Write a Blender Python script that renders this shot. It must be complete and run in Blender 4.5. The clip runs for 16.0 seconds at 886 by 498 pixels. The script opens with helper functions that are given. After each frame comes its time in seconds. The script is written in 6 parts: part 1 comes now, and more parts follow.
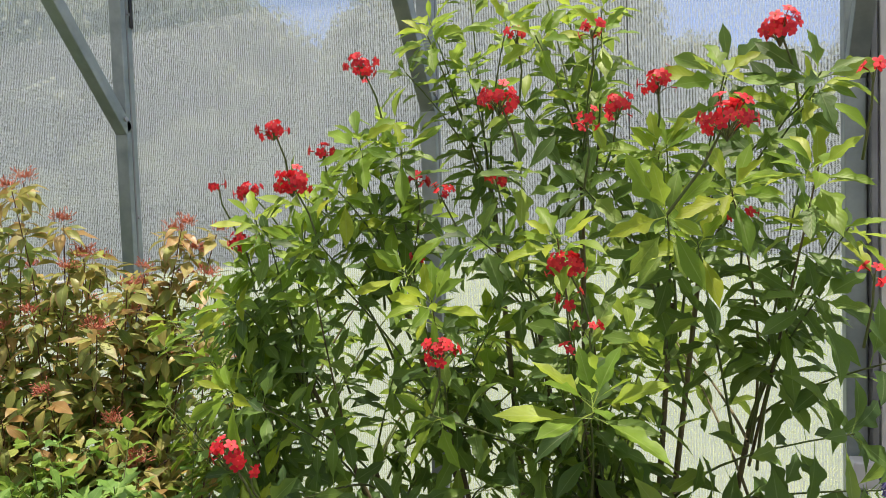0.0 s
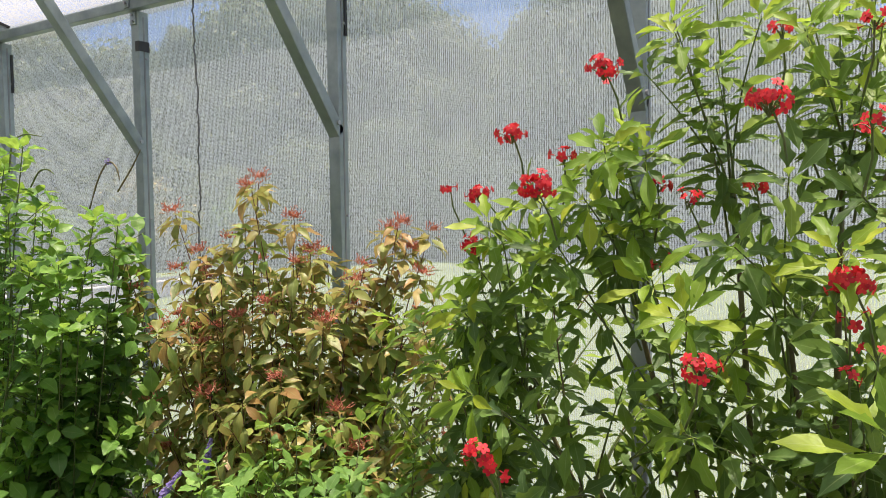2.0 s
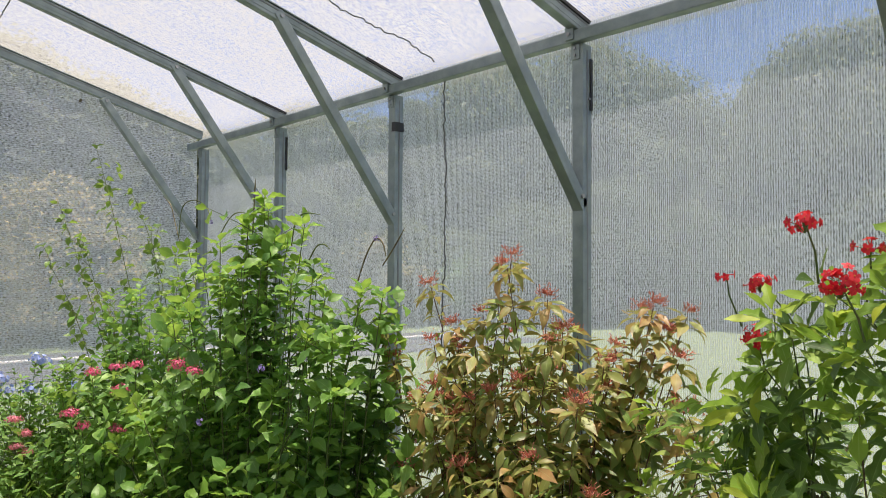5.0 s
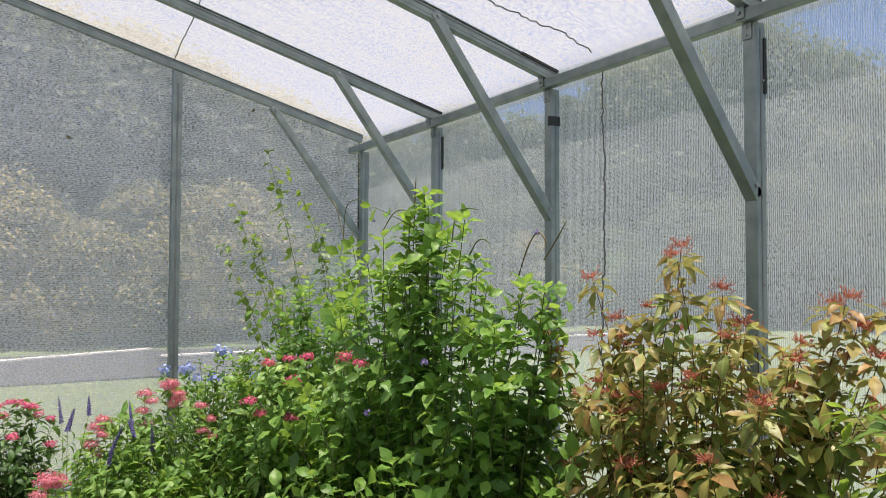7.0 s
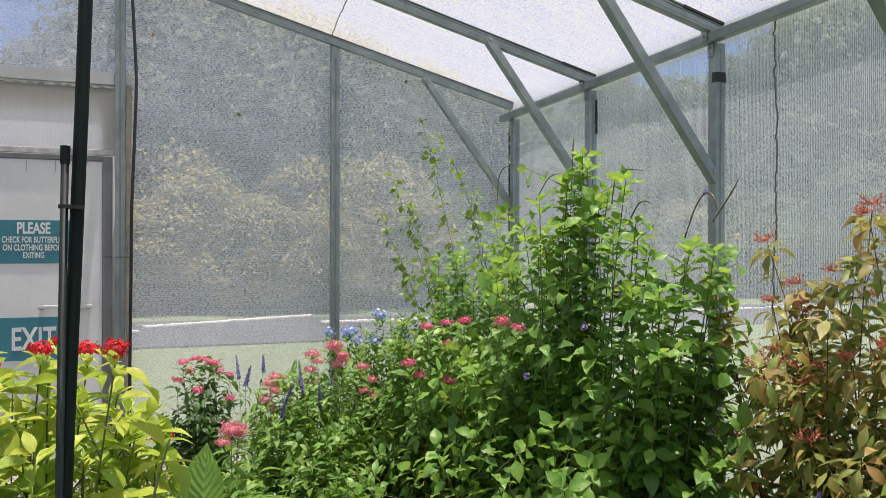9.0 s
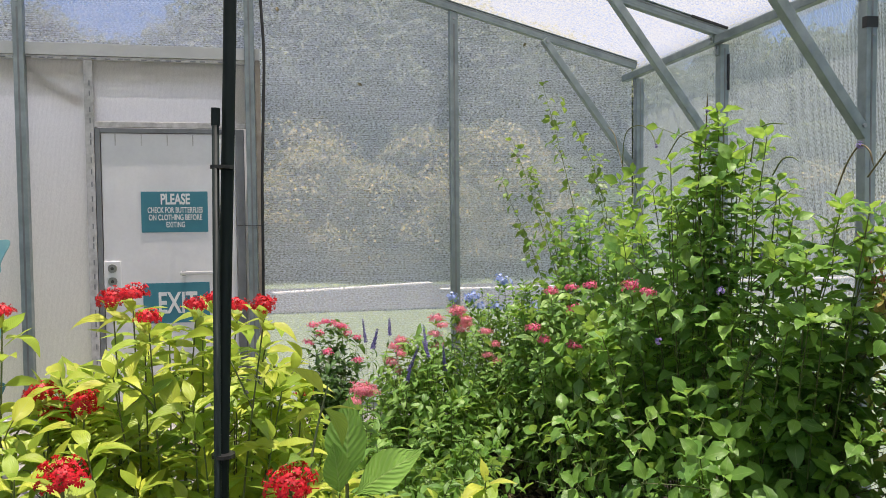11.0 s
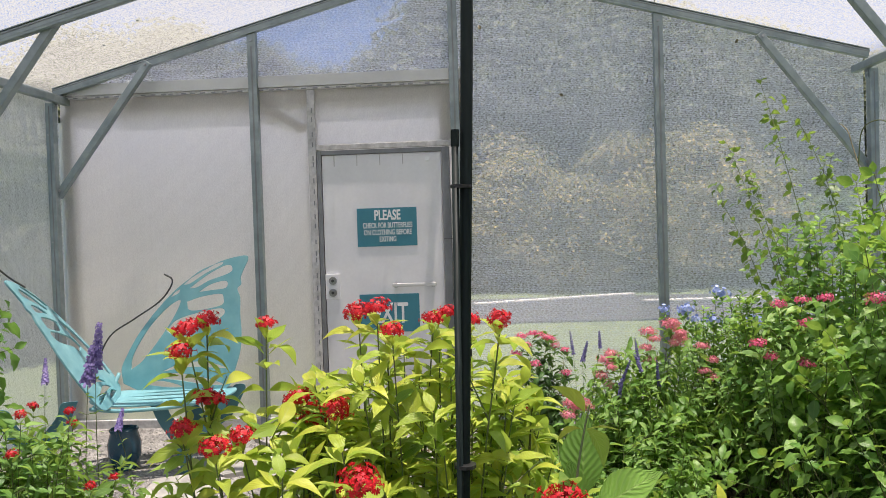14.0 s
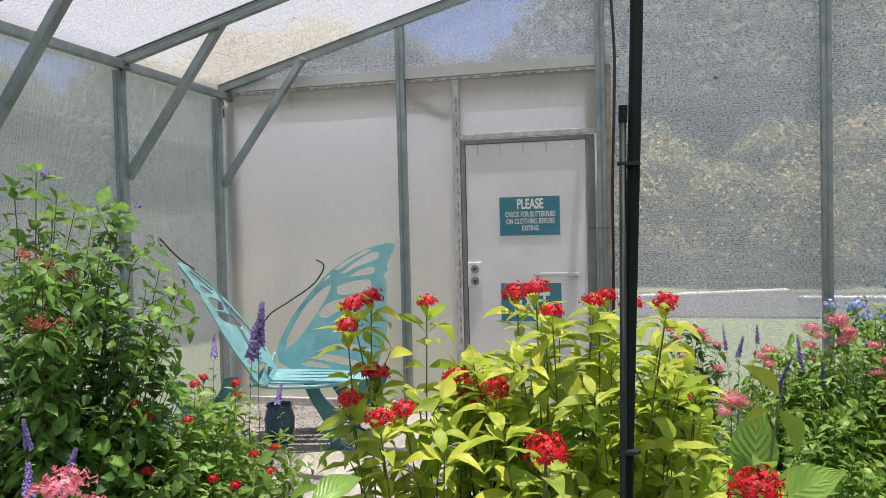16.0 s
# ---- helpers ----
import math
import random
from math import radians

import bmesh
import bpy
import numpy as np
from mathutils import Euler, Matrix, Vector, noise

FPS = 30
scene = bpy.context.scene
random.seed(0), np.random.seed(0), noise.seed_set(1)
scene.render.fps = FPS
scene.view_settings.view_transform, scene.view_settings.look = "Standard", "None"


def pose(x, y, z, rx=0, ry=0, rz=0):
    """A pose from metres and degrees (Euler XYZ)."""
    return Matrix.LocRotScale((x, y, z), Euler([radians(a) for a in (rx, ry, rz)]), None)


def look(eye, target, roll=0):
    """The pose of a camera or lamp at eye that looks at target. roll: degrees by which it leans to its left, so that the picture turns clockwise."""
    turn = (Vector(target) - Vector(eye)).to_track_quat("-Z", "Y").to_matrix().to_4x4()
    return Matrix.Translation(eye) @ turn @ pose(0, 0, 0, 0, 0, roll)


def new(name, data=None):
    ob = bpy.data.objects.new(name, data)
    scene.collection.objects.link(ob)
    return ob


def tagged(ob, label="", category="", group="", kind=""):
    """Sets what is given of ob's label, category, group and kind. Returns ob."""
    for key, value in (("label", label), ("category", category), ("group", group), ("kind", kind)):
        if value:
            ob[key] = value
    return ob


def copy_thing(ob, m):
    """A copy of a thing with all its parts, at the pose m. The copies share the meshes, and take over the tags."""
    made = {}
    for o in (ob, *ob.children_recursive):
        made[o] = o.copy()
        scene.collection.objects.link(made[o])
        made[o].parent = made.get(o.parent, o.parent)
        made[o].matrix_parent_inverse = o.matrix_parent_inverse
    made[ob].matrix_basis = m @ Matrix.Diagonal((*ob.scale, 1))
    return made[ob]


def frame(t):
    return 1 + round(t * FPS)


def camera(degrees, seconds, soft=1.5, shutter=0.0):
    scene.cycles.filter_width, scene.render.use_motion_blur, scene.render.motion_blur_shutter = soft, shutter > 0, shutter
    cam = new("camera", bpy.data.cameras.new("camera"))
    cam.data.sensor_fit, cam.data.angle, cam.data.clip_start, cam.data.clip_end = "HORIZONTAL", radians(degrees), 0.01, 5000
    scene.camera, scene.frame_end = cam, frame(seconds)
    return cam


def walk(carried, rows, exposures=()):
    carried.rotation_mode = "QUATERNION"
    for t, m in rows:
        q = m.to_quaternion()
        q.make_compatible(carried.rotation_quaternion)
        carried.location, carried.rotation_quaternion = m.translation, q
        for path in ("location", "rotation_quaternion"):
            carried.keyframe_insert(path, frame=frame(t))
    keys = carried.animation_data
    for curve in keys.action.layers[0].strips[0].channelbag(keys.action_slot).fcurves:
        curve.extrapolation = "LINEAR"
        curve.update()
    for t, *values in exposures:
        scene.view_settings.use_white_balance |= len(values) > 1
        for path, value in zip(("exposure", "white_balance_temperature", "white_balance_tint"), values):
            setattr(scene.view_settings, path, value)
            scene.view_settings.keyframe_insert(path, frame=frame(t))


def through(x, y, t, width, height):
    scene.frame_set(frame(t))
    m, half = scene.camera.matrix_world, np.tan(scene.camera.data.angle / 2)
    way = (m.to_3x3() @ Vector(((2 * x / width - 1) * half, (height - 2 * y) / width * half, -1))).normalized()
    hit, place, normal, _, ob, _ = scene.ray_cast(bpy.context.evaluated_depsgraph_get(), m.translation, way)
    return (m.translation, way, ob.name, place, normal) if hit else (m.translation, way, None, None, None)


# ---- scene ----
cam = camera(61.0, 16.0, soft=0.5)
PATH = [
    (0, (5.887, 0.486, 1.431), (5.269, 2.386, 1.333), -1.9),
    (0.5, (5.86, 0.478, 1.433), (5.143, 2.341, 1.318), -1.5),
    (1, (5.831, 0.472, 1.434), (5.019, 2.296, 1.32), -1.3),
    (1.5, (5.797, 0.466, 1.44), (4.877, 2.238, 1.337), -1.2),
    (2, (5.773, 0.457, 1.442), (4.749, 2.173, 1.354), -0.9),
    (2.5, (5.761, 0.445, 1.44), (4.606, 2.076, 1.361), -0.7),
    (3, (5.752, 0.437, 1.44), (4.526, 2.016, 1.368), -0.5),
    (3.5, (5.746, 0.427, 1.462), (4.478, 1.974, 1.431), -0.1),
    (4, (5.735, 0.415, 1.476), (4.409, 1.912, 1.495), 0.0),
    (4.5, (5.718, 0.398, 1.489), (4.32, 1.827, 1.542), 0.2),
    (7, (5.661, 0.388, 1.474), (3.95, 1.422, 1.549), 0.2),
    (7.5, (5.655, 0.38, 1.468), (3.898, 1.334, 1.51), 0.2),
    (8, (5.644, 0.376, 1.461), (3.841, 1.241, 1.48), 0.2),
    (8.5, (5.632, 0.37, 1.45), (3.791, 1.153, 1.46), 0.2),
    (9, (5.629, 0.363, 1.448), (3.75, 1.047, 1.446), 0.1),
    (11.5, (5.597, 0.323, 1.428), (3.626, 0.646, 1.33), -0.6),
    (12, (5.595, 0.307, 1.428), (3.612, 0.551, 1.331), -0.6),
    (12.5, (5.598, 0.299, 1.43), (3.603, 0.423, 1.36), -0.8),
    (13, (5.601, 0.297, 1.43), (3.602, 0.295, 1.365), -1.0),
    (13.5, (5.601, 0.287, 1.432), (3.602, 0.235, 1.369), -1.3),
    (14, (5.598, 0.28, 1.438), (3.603, 0.154, 1.392), -1.8),
    (14.5, (5.592, 0.276, 1.438), (3.602, 0.076, 1.403), -1.8),
    (15, (5.599, 0.265, 1.435), (3.62, -0.026, 1.4), -1.8),
    (15.5, (5.601, 0.253, 1.43), (3.641, -0.141, 1.388), -1.4),
    (16, (5.601, 0.242, 1.421), (3.662, -0.243, 1.362), -1.4),
]
walk(cam, [(t, look(eye, target, roll)) for t, eye, target, roll in PATH], [(0, 1.90, 7150, 18), (2.5, 1.95, 7100, 18), (4.5, 1.74, 6950, 18), (7, 1.72, 6900, 18), (9, 1.75, 6850, 18), (12, 1.80, 6850, 18), (16, 1.70, 6900, 18)])

# ---- daylight ----
SUN_TO = Vector((0.06, 0.10, 1.0)).normalized()      # towards the sun
sun = new("sun", bpy.data.lights.new("sun", "SUN"))
sun.data.energy, sun.data.angle, sun.data.color = 5.0, radians(0.6), (1.0, 0.95, 0.88)
sun.matrix_world = look(SUN_TO * 40, (0, 0, 0))
world = bpy.data.worlds.new("sky")
scene.world = world
world.use_nodes = True
_n = world.node_tree.nodes
_sky = _n.new("ShaderNodeTexSky")
_sky.sky_type, _sky.sun_disc = "NISHITA", False
_sky.sun_elevation = math.asin(SUN_TO.z)
_sky.sun_rotation = math.atan2(SUN_TO.x, SUN_TO.y)
_sky.dust_density, _sky.air_density, _sky.ozone_density, _sky.altitude = 0.0, 0.8, 1.3, 3000.0
_dir = _n.new("ShaderNodeTexCoord")
_up = _n.new("ShaderNodeVectorMath")          # lookup raised, which puts the blue of the upper sky further down
_up.operation, _up.inputs[1].default_value = "ADD", (0.0, 0.0, 0.30)
world.node_tree.links.new(_dir.outputs["Generated"], _up.inputs[0])
world.node_tree.links.new(_up.outputs[0], _sky.inputs["Vector"])
world.node_tree.links.new(_sky.outputs[0], _n["Background"].inputs[0])
_n["Background"].inputs[1].default_value = 0.10


# ---- materials ----
class Nodes:
    """A short way to wire a node material."""

    def __init__(self, name):
        self.mat = bpy.data.materials.new(name)
        self.mat.use_nodes = True
        self.t = self.mat.node_tree
        self.t.nodes.clear()
        self.out = self.t.nodes.new("ShaderNodeOutputMaterial")

    def add(self, kind, **inputs):
        n = self.t.nodes.new("ShaderNode" + kind)
        for k, v in inputs.items():
            self.put(n, k.replace("_", " "), v)
        return n

    def put(self, n, key, v):
        sock = n.inputs[int(key)] if key.isdigit() else n.inputs[key]
        if isinstance(v, bpy.types.NodeSocket):
            self.t.links.new(v, sock)
        elif isinstance(v, tuple) and len(v) == 3 and sock.type == "RGBA":
            sock.default_value = (*v, 1)
        else:
            sock.default_value = v

    def math(self, op, a, b=0.0, c=0.0):
        n = self.t.nodes.new("ShaderNodeMath")
        n.operation = op
        for i, v in enumerate((a, b, c)):
            self.put(n, str(i), v)
        return n.outputs[0]

    def mix(self, fac, a, b):
        n = self.t.nodes.new("ShaderNodeMix")
        n.data_type = "RGBA"
        for i, v in ((0, fac), (6, a), (7, b)):
            self.put(n, str(i), v)
        return n.outputs[2]

    def noise(self, scale, detail=3.0, vec=None, rough=0.5):
        n = self.add("TexNoise", Scale=scale, Detail=detail, Roughness=rough)
        if vec is not None:
            self.put(n, "Vector", vec)
        return n.outputs[0]

    def ramp(self, fac, stops):
        n = self.t.nodes.new("ShaderNodeValToRGB")
        e = n.color_ramp.elements
        while len(e) < len(stops):
            e.new(0.5)
        for el, (p, c) in zip(e, stops):
            el.position, el.color = p, (*c, 1)
        self.put(n, "0", fac)
        return n.outputs[0]

    def bump(self, height, strength=0.3, distance=0.01):
        return self.add("Bump", Height=height, Strength=strength, Distance=distance).outputs[0]

    def coords(self, kind="Object"):
        return self.t.nodes.new("ShaderNodeTexCoord").outputs[kind]

    def done(self, shader):
        self.t.links.new(shader, self.out.inputs[0])
        return self.mat

    def chance(self):
        """A number from 0 to 1 for each piece, loose or joined."""
        a = self.t.nodes.new("ShaderNodeObjectInfo").outputs["Random"]
        b = self.t.nodes.new("ShaderNodeNewGeometry").outputs["Random Per Island"]
        return self.math("FRACT", self.math("ADD", a, b))


def painted(name, a, b, rough=0.5, metal=0.0, scale=6.0, fine=90.0, bump=0.15, spec=0.5):
    """A surface with stains at one scale and grain at another."""
    m = Nodes(name)
    co = m.coords()
    big, small = m.noise(scale, 5, co, 0.6), m.noise(fine, 3, co)
    col = m.mix(m.ramp(big, [(0.35, (0, 0, 0)), (0.68, (1, 1, 1))]), a, b)
    col = m.mix(m.math("MULTIPLY", small, 0.22), col, tuple(c * 0.6 for c in a))
    p = m.add("BsdfPrincipled", Base_Color=col, Metallic=metal, Roughness=m.math("MULTIPLY_ADD", big, 0.25, rough - 0.12))
    m.put(p, "Specular IOR Level", spec)
    m.put(p, "Normal", m.bump(small, bump, 0.002))
    return m.done(p.outputs[0])


def leaf_material(name, stops, edge=None, gloss=0.42, glow=0.35, veins=9.0, tint=(0.55, 0.78, 0.12), relief=0.1, shine=0.45, pure=0.62):
    """Leaves: a colour for each by chance, paler veins, light that shines through. stops: the colours from 0 to 1."""
    m = Nodes(name)
    stops = [(p, (c[0], c[1] * 1.04, c[2] * pure)) for p, c in stops]
    uv = m.coords("UV")
    sep = m.add("SeparateXYZ", Vector=uv)
    across = m.math("ABSOLUTE", m.math("SUBTRACT", sep.outputs[0], 0.5))
    rnd = m.chance()
    patch = m.noise(28.0, 3, m.coords("Object"))
    base = m.ramp(m.math("ADD", rnd, m.math("MULTIPLY", m.math("SUBTRACT", patch, 0.5), 0.25)), stops)
    if edge:
        far = m.math("ADD", m.math("MULTIPLY", across, 1.5), m.math("MULTIPLY", sep.outputs[1], 0.5))
        far = m.math("ADD", far, m.math("MULTIPLY_ADD", patch, 1.2, -0.75))
        base = m.mix(m.ramp(far, [(0.62, (0, 0, 0)), (1.0, (0.6, 0.6, 0.6))]), base, edge)
    rib = m.math("SINE", m.math("MULTIPLY", m.math("SUBTRACT", sep.outputs[1], m.math("MULTIPLY", across, 0.7)), veins * 6.283))
    ribs = m.math("MULTIPLY", m.math("POWER", m.math("MULTIPLY_ADD", rib, 0.5, 0.5), 8.0), relief * 0.55)
    mid = m.math("MULTIPLY", m.math("LESS_THAN", across, 0.025), 0.55)
    col = m.mix(m.math("MAXIMUM", ribs, mid), base, m.mix(0.5, base, (0.45, 0.55, 0.22)))
    p = m.add("BsdfPrincipled", Base_Color=col, Roughness=m.math("MULTIPLY_ADD", patch, 0.3, gloss - 0.15))
    m.put(p, "Specular IOR Level", shine)
    m.put(p, "Normal", m.bump(m.math("SUBTRACT", m.math("MULTIPLY", rib, 0.3), mid), relief, 0.003))
    tr = m.add("BsdfTranslucent", Color=m.mix(0.55, col, tint))
    s = m.add("MixShader", Fac=glow)
    m.put(s, "1", p.outputs[0])
    m.put(s, "2", tr.outputs[0])
    return m.done(s.outputs[0])


def petal_material(name, a, b, glow=0.3):
    m = Nodes(name)
    col = m.mix(m.chance(), a, b)
    p = m.add("BsdfPrincipled", Base_Color=col, Roughness=0.55)
    tr = m.add("BsdfTranslucent", Color=col)
    s = m.add("MixShader", Fac=glow)
    m.put(s, "1", p.outputs[0])
    m.put(s, "2", tr.outputs[0])
    return m.done(s.outputs[0])


def screen_material(name, axis_a, axis_b, cover, white, through, pitch=0.0045, spread=0.22, grain=0.5, streaks=0.36, knit=0.16):
    """Knitted shade cloth: open meshes between pale yarns. cover: the share that the yarn hides."""
    m = Nodes(name)
    co = m.coords("Object")
    sep = m.add("SeparateXYZ", Vector=co)
    a, b = sep.outputs[axis_a], sep.outputs[axis_b]
    wob = m.noise(70.0, 3, co)
    wa = m.math("SINE", m.math("MULTIPLY_ADD", a, 6.283 / (pitch * 1.35), m.math("MULTIPLY", wob, 5.0)))
    wb = m.math("SINE", m.math("MULTIPLY_ADD", b, 6.283 / pitch, m.math("MULTIPLY", wa, 1.6)))
    stretch = m.add("Mapping", Vector=co)
    stretch.inputs["Scale"].default_value = tuple(1.0 if i == axis_a else 0.55 for i in range(3))
    speck = m.noise(1.0 / pitch, 3, stretch.outputs[0], 0.7)
    streak = m.add("Mapping", Vector=co)
    streak.inputs["Scale"].default_value = tuple(45.0 if i == axis_a else 1.5 for i in range(3))
    run = m.noise(1.0, 3, streak.outputs[0])
    cloud = m.noise(1.4, 4, co, 0.6)
    knot = m.math("MULTIPLY", m.math("SUBTRACT", speck, 0.5), spread * 11.0)
    f = m.math("MULTIPLY_ADD", m.math("MULTIPLY_ADD", wb, 0.7, wa), knit, cover)
    f = m.math("ADD", f, knot)
    f = m.math("ADD", f, m.math("MULTIPLY_ADD", run, streaks, -0.5 * streaks))
    f = m.math("ADD", f, m.math("MULTIPLY_ADD", cloud, 0.24, -0.12))
    n = m.add("Clamp", Value=f, Min=0.06, Max=0.97)
    pale = m.add("Clamp", Value=m.math("ADD", m.math("MULTIPLY", cloud, 0.45), m.math("MULTIPLY", knot, grain)), Min=0.0, Max=1.0)
    yarn = m.mix(pale.outputs[0], white, tuple(c * 0.66 for c in white))
    d = m.add("BsdfDiffuse", Color=yarn)
    t = m.add("BsdfTranslucent", Color=yarn)
    y = m.add("MixShader", Fac=through)
    m.put(y, "1", d.outputs[0])
    m.put(y, "2", t.outputs[0])
    clear = m.add("BsdfTransparent")
    s = m.add("MixShader", Fac=n.outputs[0])
    m.put(s, "1", clear.outputs[0])
    m.put(s, "2", y.outputs[0])
    return m.done(s.outputs[0])


M_STEEL = painted("galvanised_steel", (0.32, 0.37, 0.37), (0.22, 0.265, 0.27), 0.48, 0.55, 9.0, 120.0, 0.12)
M_BOLT = painted("zinc_bolt", (0.4, 0.41, 0.42), (0.3, 0.3, 0.31), 0.4, 0.7)
M_TAPE = painted("black_tape", (0.015, 0.015, 0.017), (0.03, 0.03, 0.03), 0.5)
M_SIDE = screen_material("side_shade_cloth", 0, 2, 0.60, (0.76, 0.82, 0.89), 0.5, 0.0066, 0.18, 0.12, 0.16, 0.22)
# west wall: closer cloth, its yarn brightened to stand in for sunlight on it
M_LEFT = screen_material("bright_shade_cloth", 0, 2, 0.73, (0.80, 0.80, 0.81), 0.5, 0.0072, 0.18, 0.6, 0.2, 0.12)
M_GABLE = screen_material("gable_shade_cloth", 2, 1, 0.62, (0.88, 0.91, 1.0), 0.45, 0.0100, 0.24, 0.7, 0.30, 0.08)
# yarn colour darkened to hold down the brightness of the sunlit roof
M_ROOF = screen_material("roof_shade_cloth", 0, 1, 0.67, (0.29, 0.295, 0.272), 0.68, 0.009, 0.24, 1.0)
M_LOBBY = screen_material("lobby_roof_sheet", 0, 1, 0.26, (0.8, 0.8, 0.79), 0.7, 0.009, 0.1, 0.5)
M_SHEET = screen_material("white_wall_sheet", 1, 2, 0.80, (0.97, 0.96, 0.94), 0.62, 0.006, 0.04, 0.4, 0.05, 0.03)
M_WHITE = painted("white_paint", (0.66, 0.66, 0.65), (0.56, 0.56, 0.55), 0.45, 0.0, 3.0, 60.0, 0.08)
M_DOOR = painted("door_white_paint", (0.78, 0.78, 0.79), (0.68, 0.68, 0.69), 0.4, 0.0, 2.2, 50.0, 0.06)
M_TRIM = painted("chipped_trim", (0.60, 0.59, 0.58), (0.36, 0.35, 0.34), 0.6, 0.0, 22.0, 90.0, 0.3)
M_JAMB = painted("grey_metal_jamb", (0.24, 0.25, 0.26), (0.17, 0.175, 0.18), 0.5, 0.3)
M_WOOD = painted("weathered_wood", (0.42, 0.37, 0.31), (0.3, 0.26, 0.22), 0.75, 0.0, 14.0, 80.0, 0.35)
M_SIGN = painted("teal_sign", (0.035, 0.20, 0.26), (0.045, 0.225, 0.285), 0.4, 0.0, 4.0, 60.0, 0.03)
M_LETTER = painted("white_letters", (0.78, 0.8, 0.8), (0.7, 0.72, 0.72), 0.5, 0.0, 8.0, 60.0, 0.02)
M_CHROME = painted("lock_steel", (0.5, 0.49, 0.46), (0.36, 0.35, 0.33), 0.3, 0.8)
M_DARK = painted("dark_keyhole", (0.05, 0.05, 0.05), (0.08, 0.08, 0.08), 0.5)
M_HOSE = painted("black_hose", (0.012, 0.013, 0.014), (0.022, 0.022, 0.022), 0.45)
M_POLE = painted("dark_green_plastic", (0.0035, 0.010, 0.0095), (0.006, 0.015, 0.014), 0.6, 0.0, 20.0, 90.0, 0.15, 0.25)
M_BENCH = painted("turquoise_enamel", (0.22, 0.47, 0.50), (0.13, 0.36, 0.41), 0.42, 0.0, 5.0, 70.0, 0.1)
M_BENCH_DARK = painted("dark_turquoise_enamel", (0.06, 0.20, 0.23), (0.05, 0.16, 0.19), 0.45, 0.0, 5.0, 70.0, 0.1)
M_IRON = painted("dark_iron", (0.07, 0.075, 0.08), (0.12, 0.11, 0.1), 0.5, 0.5)
M_CABLE = painted("grey_cord", (0.11, 0.115, 0.12), (0.16, 0.16, 0.16), 0.6)
M_TWIG = painted("green_stem", (0.10, 0.17, 0.045), (0.13, 0.12, 0.05), 0.6, 0.0, 30.0)
M_BROWN = painted("brown_stem", (0.17, 0.14, 0.07), (0.11, 0.09, 0.05), 0.7, 0.0, 30.0, 120.0, 0.4)
M_RED_STEM = painted("reddish_stem", (0.15, 0.055, 0.035), (0.09, 0.05, 0.03), 0.6, 0.0, 30.0)
M_BARK = painted("tree_bark", (0.13, 0.11, 0.09), (0.2, 0.18, 0.15), 0.85, 0.0, 8.0, 40.0, 0.6)
M_STONE = painted("pale_limestone", (0.40, 0.385, 0.35), (0.30, 0.29, 0.265), 0.85, 0.0, 9.0, 60.0, 0.5)
M_ASPHALT = painted("old_asphalt", (0.05, 0.05, 0.053), (0.034, 0.034, 0.036), 0.9, 0.0, 3.0, 50.0, 0.5)
M_KERB = painted("concrete_kerb", (0.48, 0.46, 0.42), (0.36, 0.35, 0.33), 0.85, 0.0, 3.0, 40.0, 0.3)
M_TERRA = painted("terracotta", (0.42, 0.17, 0.09), (0.33, 0.12, 0.07), 0.7, 0.0, 12.0, 60.0, 0.25)
M_POT = painted("glazed_blue_pot", (0.03, 0.10, 0.15), (0.02, 0.07, 0.11), 0.25, 0.0, 8.0, 60.0, 0.08)

L_JAT = leaf_material("jatropha_leaf", [(0.0, (0.028, 0.066, 0.038)), (0.5, (0.076, 0.148, 0.06)), (0.85, (0.135, 0.225, 0.07)), (1.0, (0.24, 0.32, 0.085))], None, 0.5, 0.34, 7, shine=0.28)
L_JAT_NEW = leaf_material("young_jatropha_leaf", [(0.0, (0.115, 0.22, 0.045)), (0.5, (0.20, 0.32, 0.048)), (1.0, (0.36, 0.41, 0.05))], None, 0.5, 0.42, 7, shine=0.3)
L_FIRE = leaf_material("firebush_leaf", [(0.0, (0.07, 0.14, 0.05)), (0.35, (0.17, 0.28, 0.085)), (0.68, (0.32, 0.41, 0.16)), (0.88, (0.42, 0.33, 0.16)), (1.0, (0.38, 0.18, 0.10))], (0.36, 0.14, 0.08), 0.45, 0.36, 8, (0.5, 0.52, 0.14))
L_FIRE_TOP = leaf_material("rusty_firebush_leaf", [(0.0, (0.15, 0.20, 0.07)), (0.55, (0.30, 0.32, 0.13)), (1.0, (0.42, 0.23, 0.14))], (0.38, 0.14, 0.09), 0.45, 0.36, 8, (0.5, 0.42, 0.14))
L_PORTER = leaf_material("porterweed_leaf", [(0.0, (0.045, 0.12, 0.035)), (0.6, (0.10, 0.235, 0.055)), (1.0, (0.19, 0.35, 0.08))], None, 0.38, 0.36, 10, (0.45, 0.8, 0.15), 0.25, pure=0.85)
L_LANTANA = leaf_material("lantana_leaf", [(0.0, (0.018, 0.055, 0.018)), (0.6, (0.045, 0.12, 0.032)), (1.0, (0.11, 0.22, 0.055))], None, 0.38, 0.26, 10, (0.45, 0.8, 0.15), 0.35, pure=0.85)
L_PORTER_NEW = leaf_material("young_porterweed_leaf", [(0.0, (0.10, 0.24, 0.045)), (1.0, (0.2, 0.36, 0.07))], None, 0.45, 0.4, 10, pure=0.9)
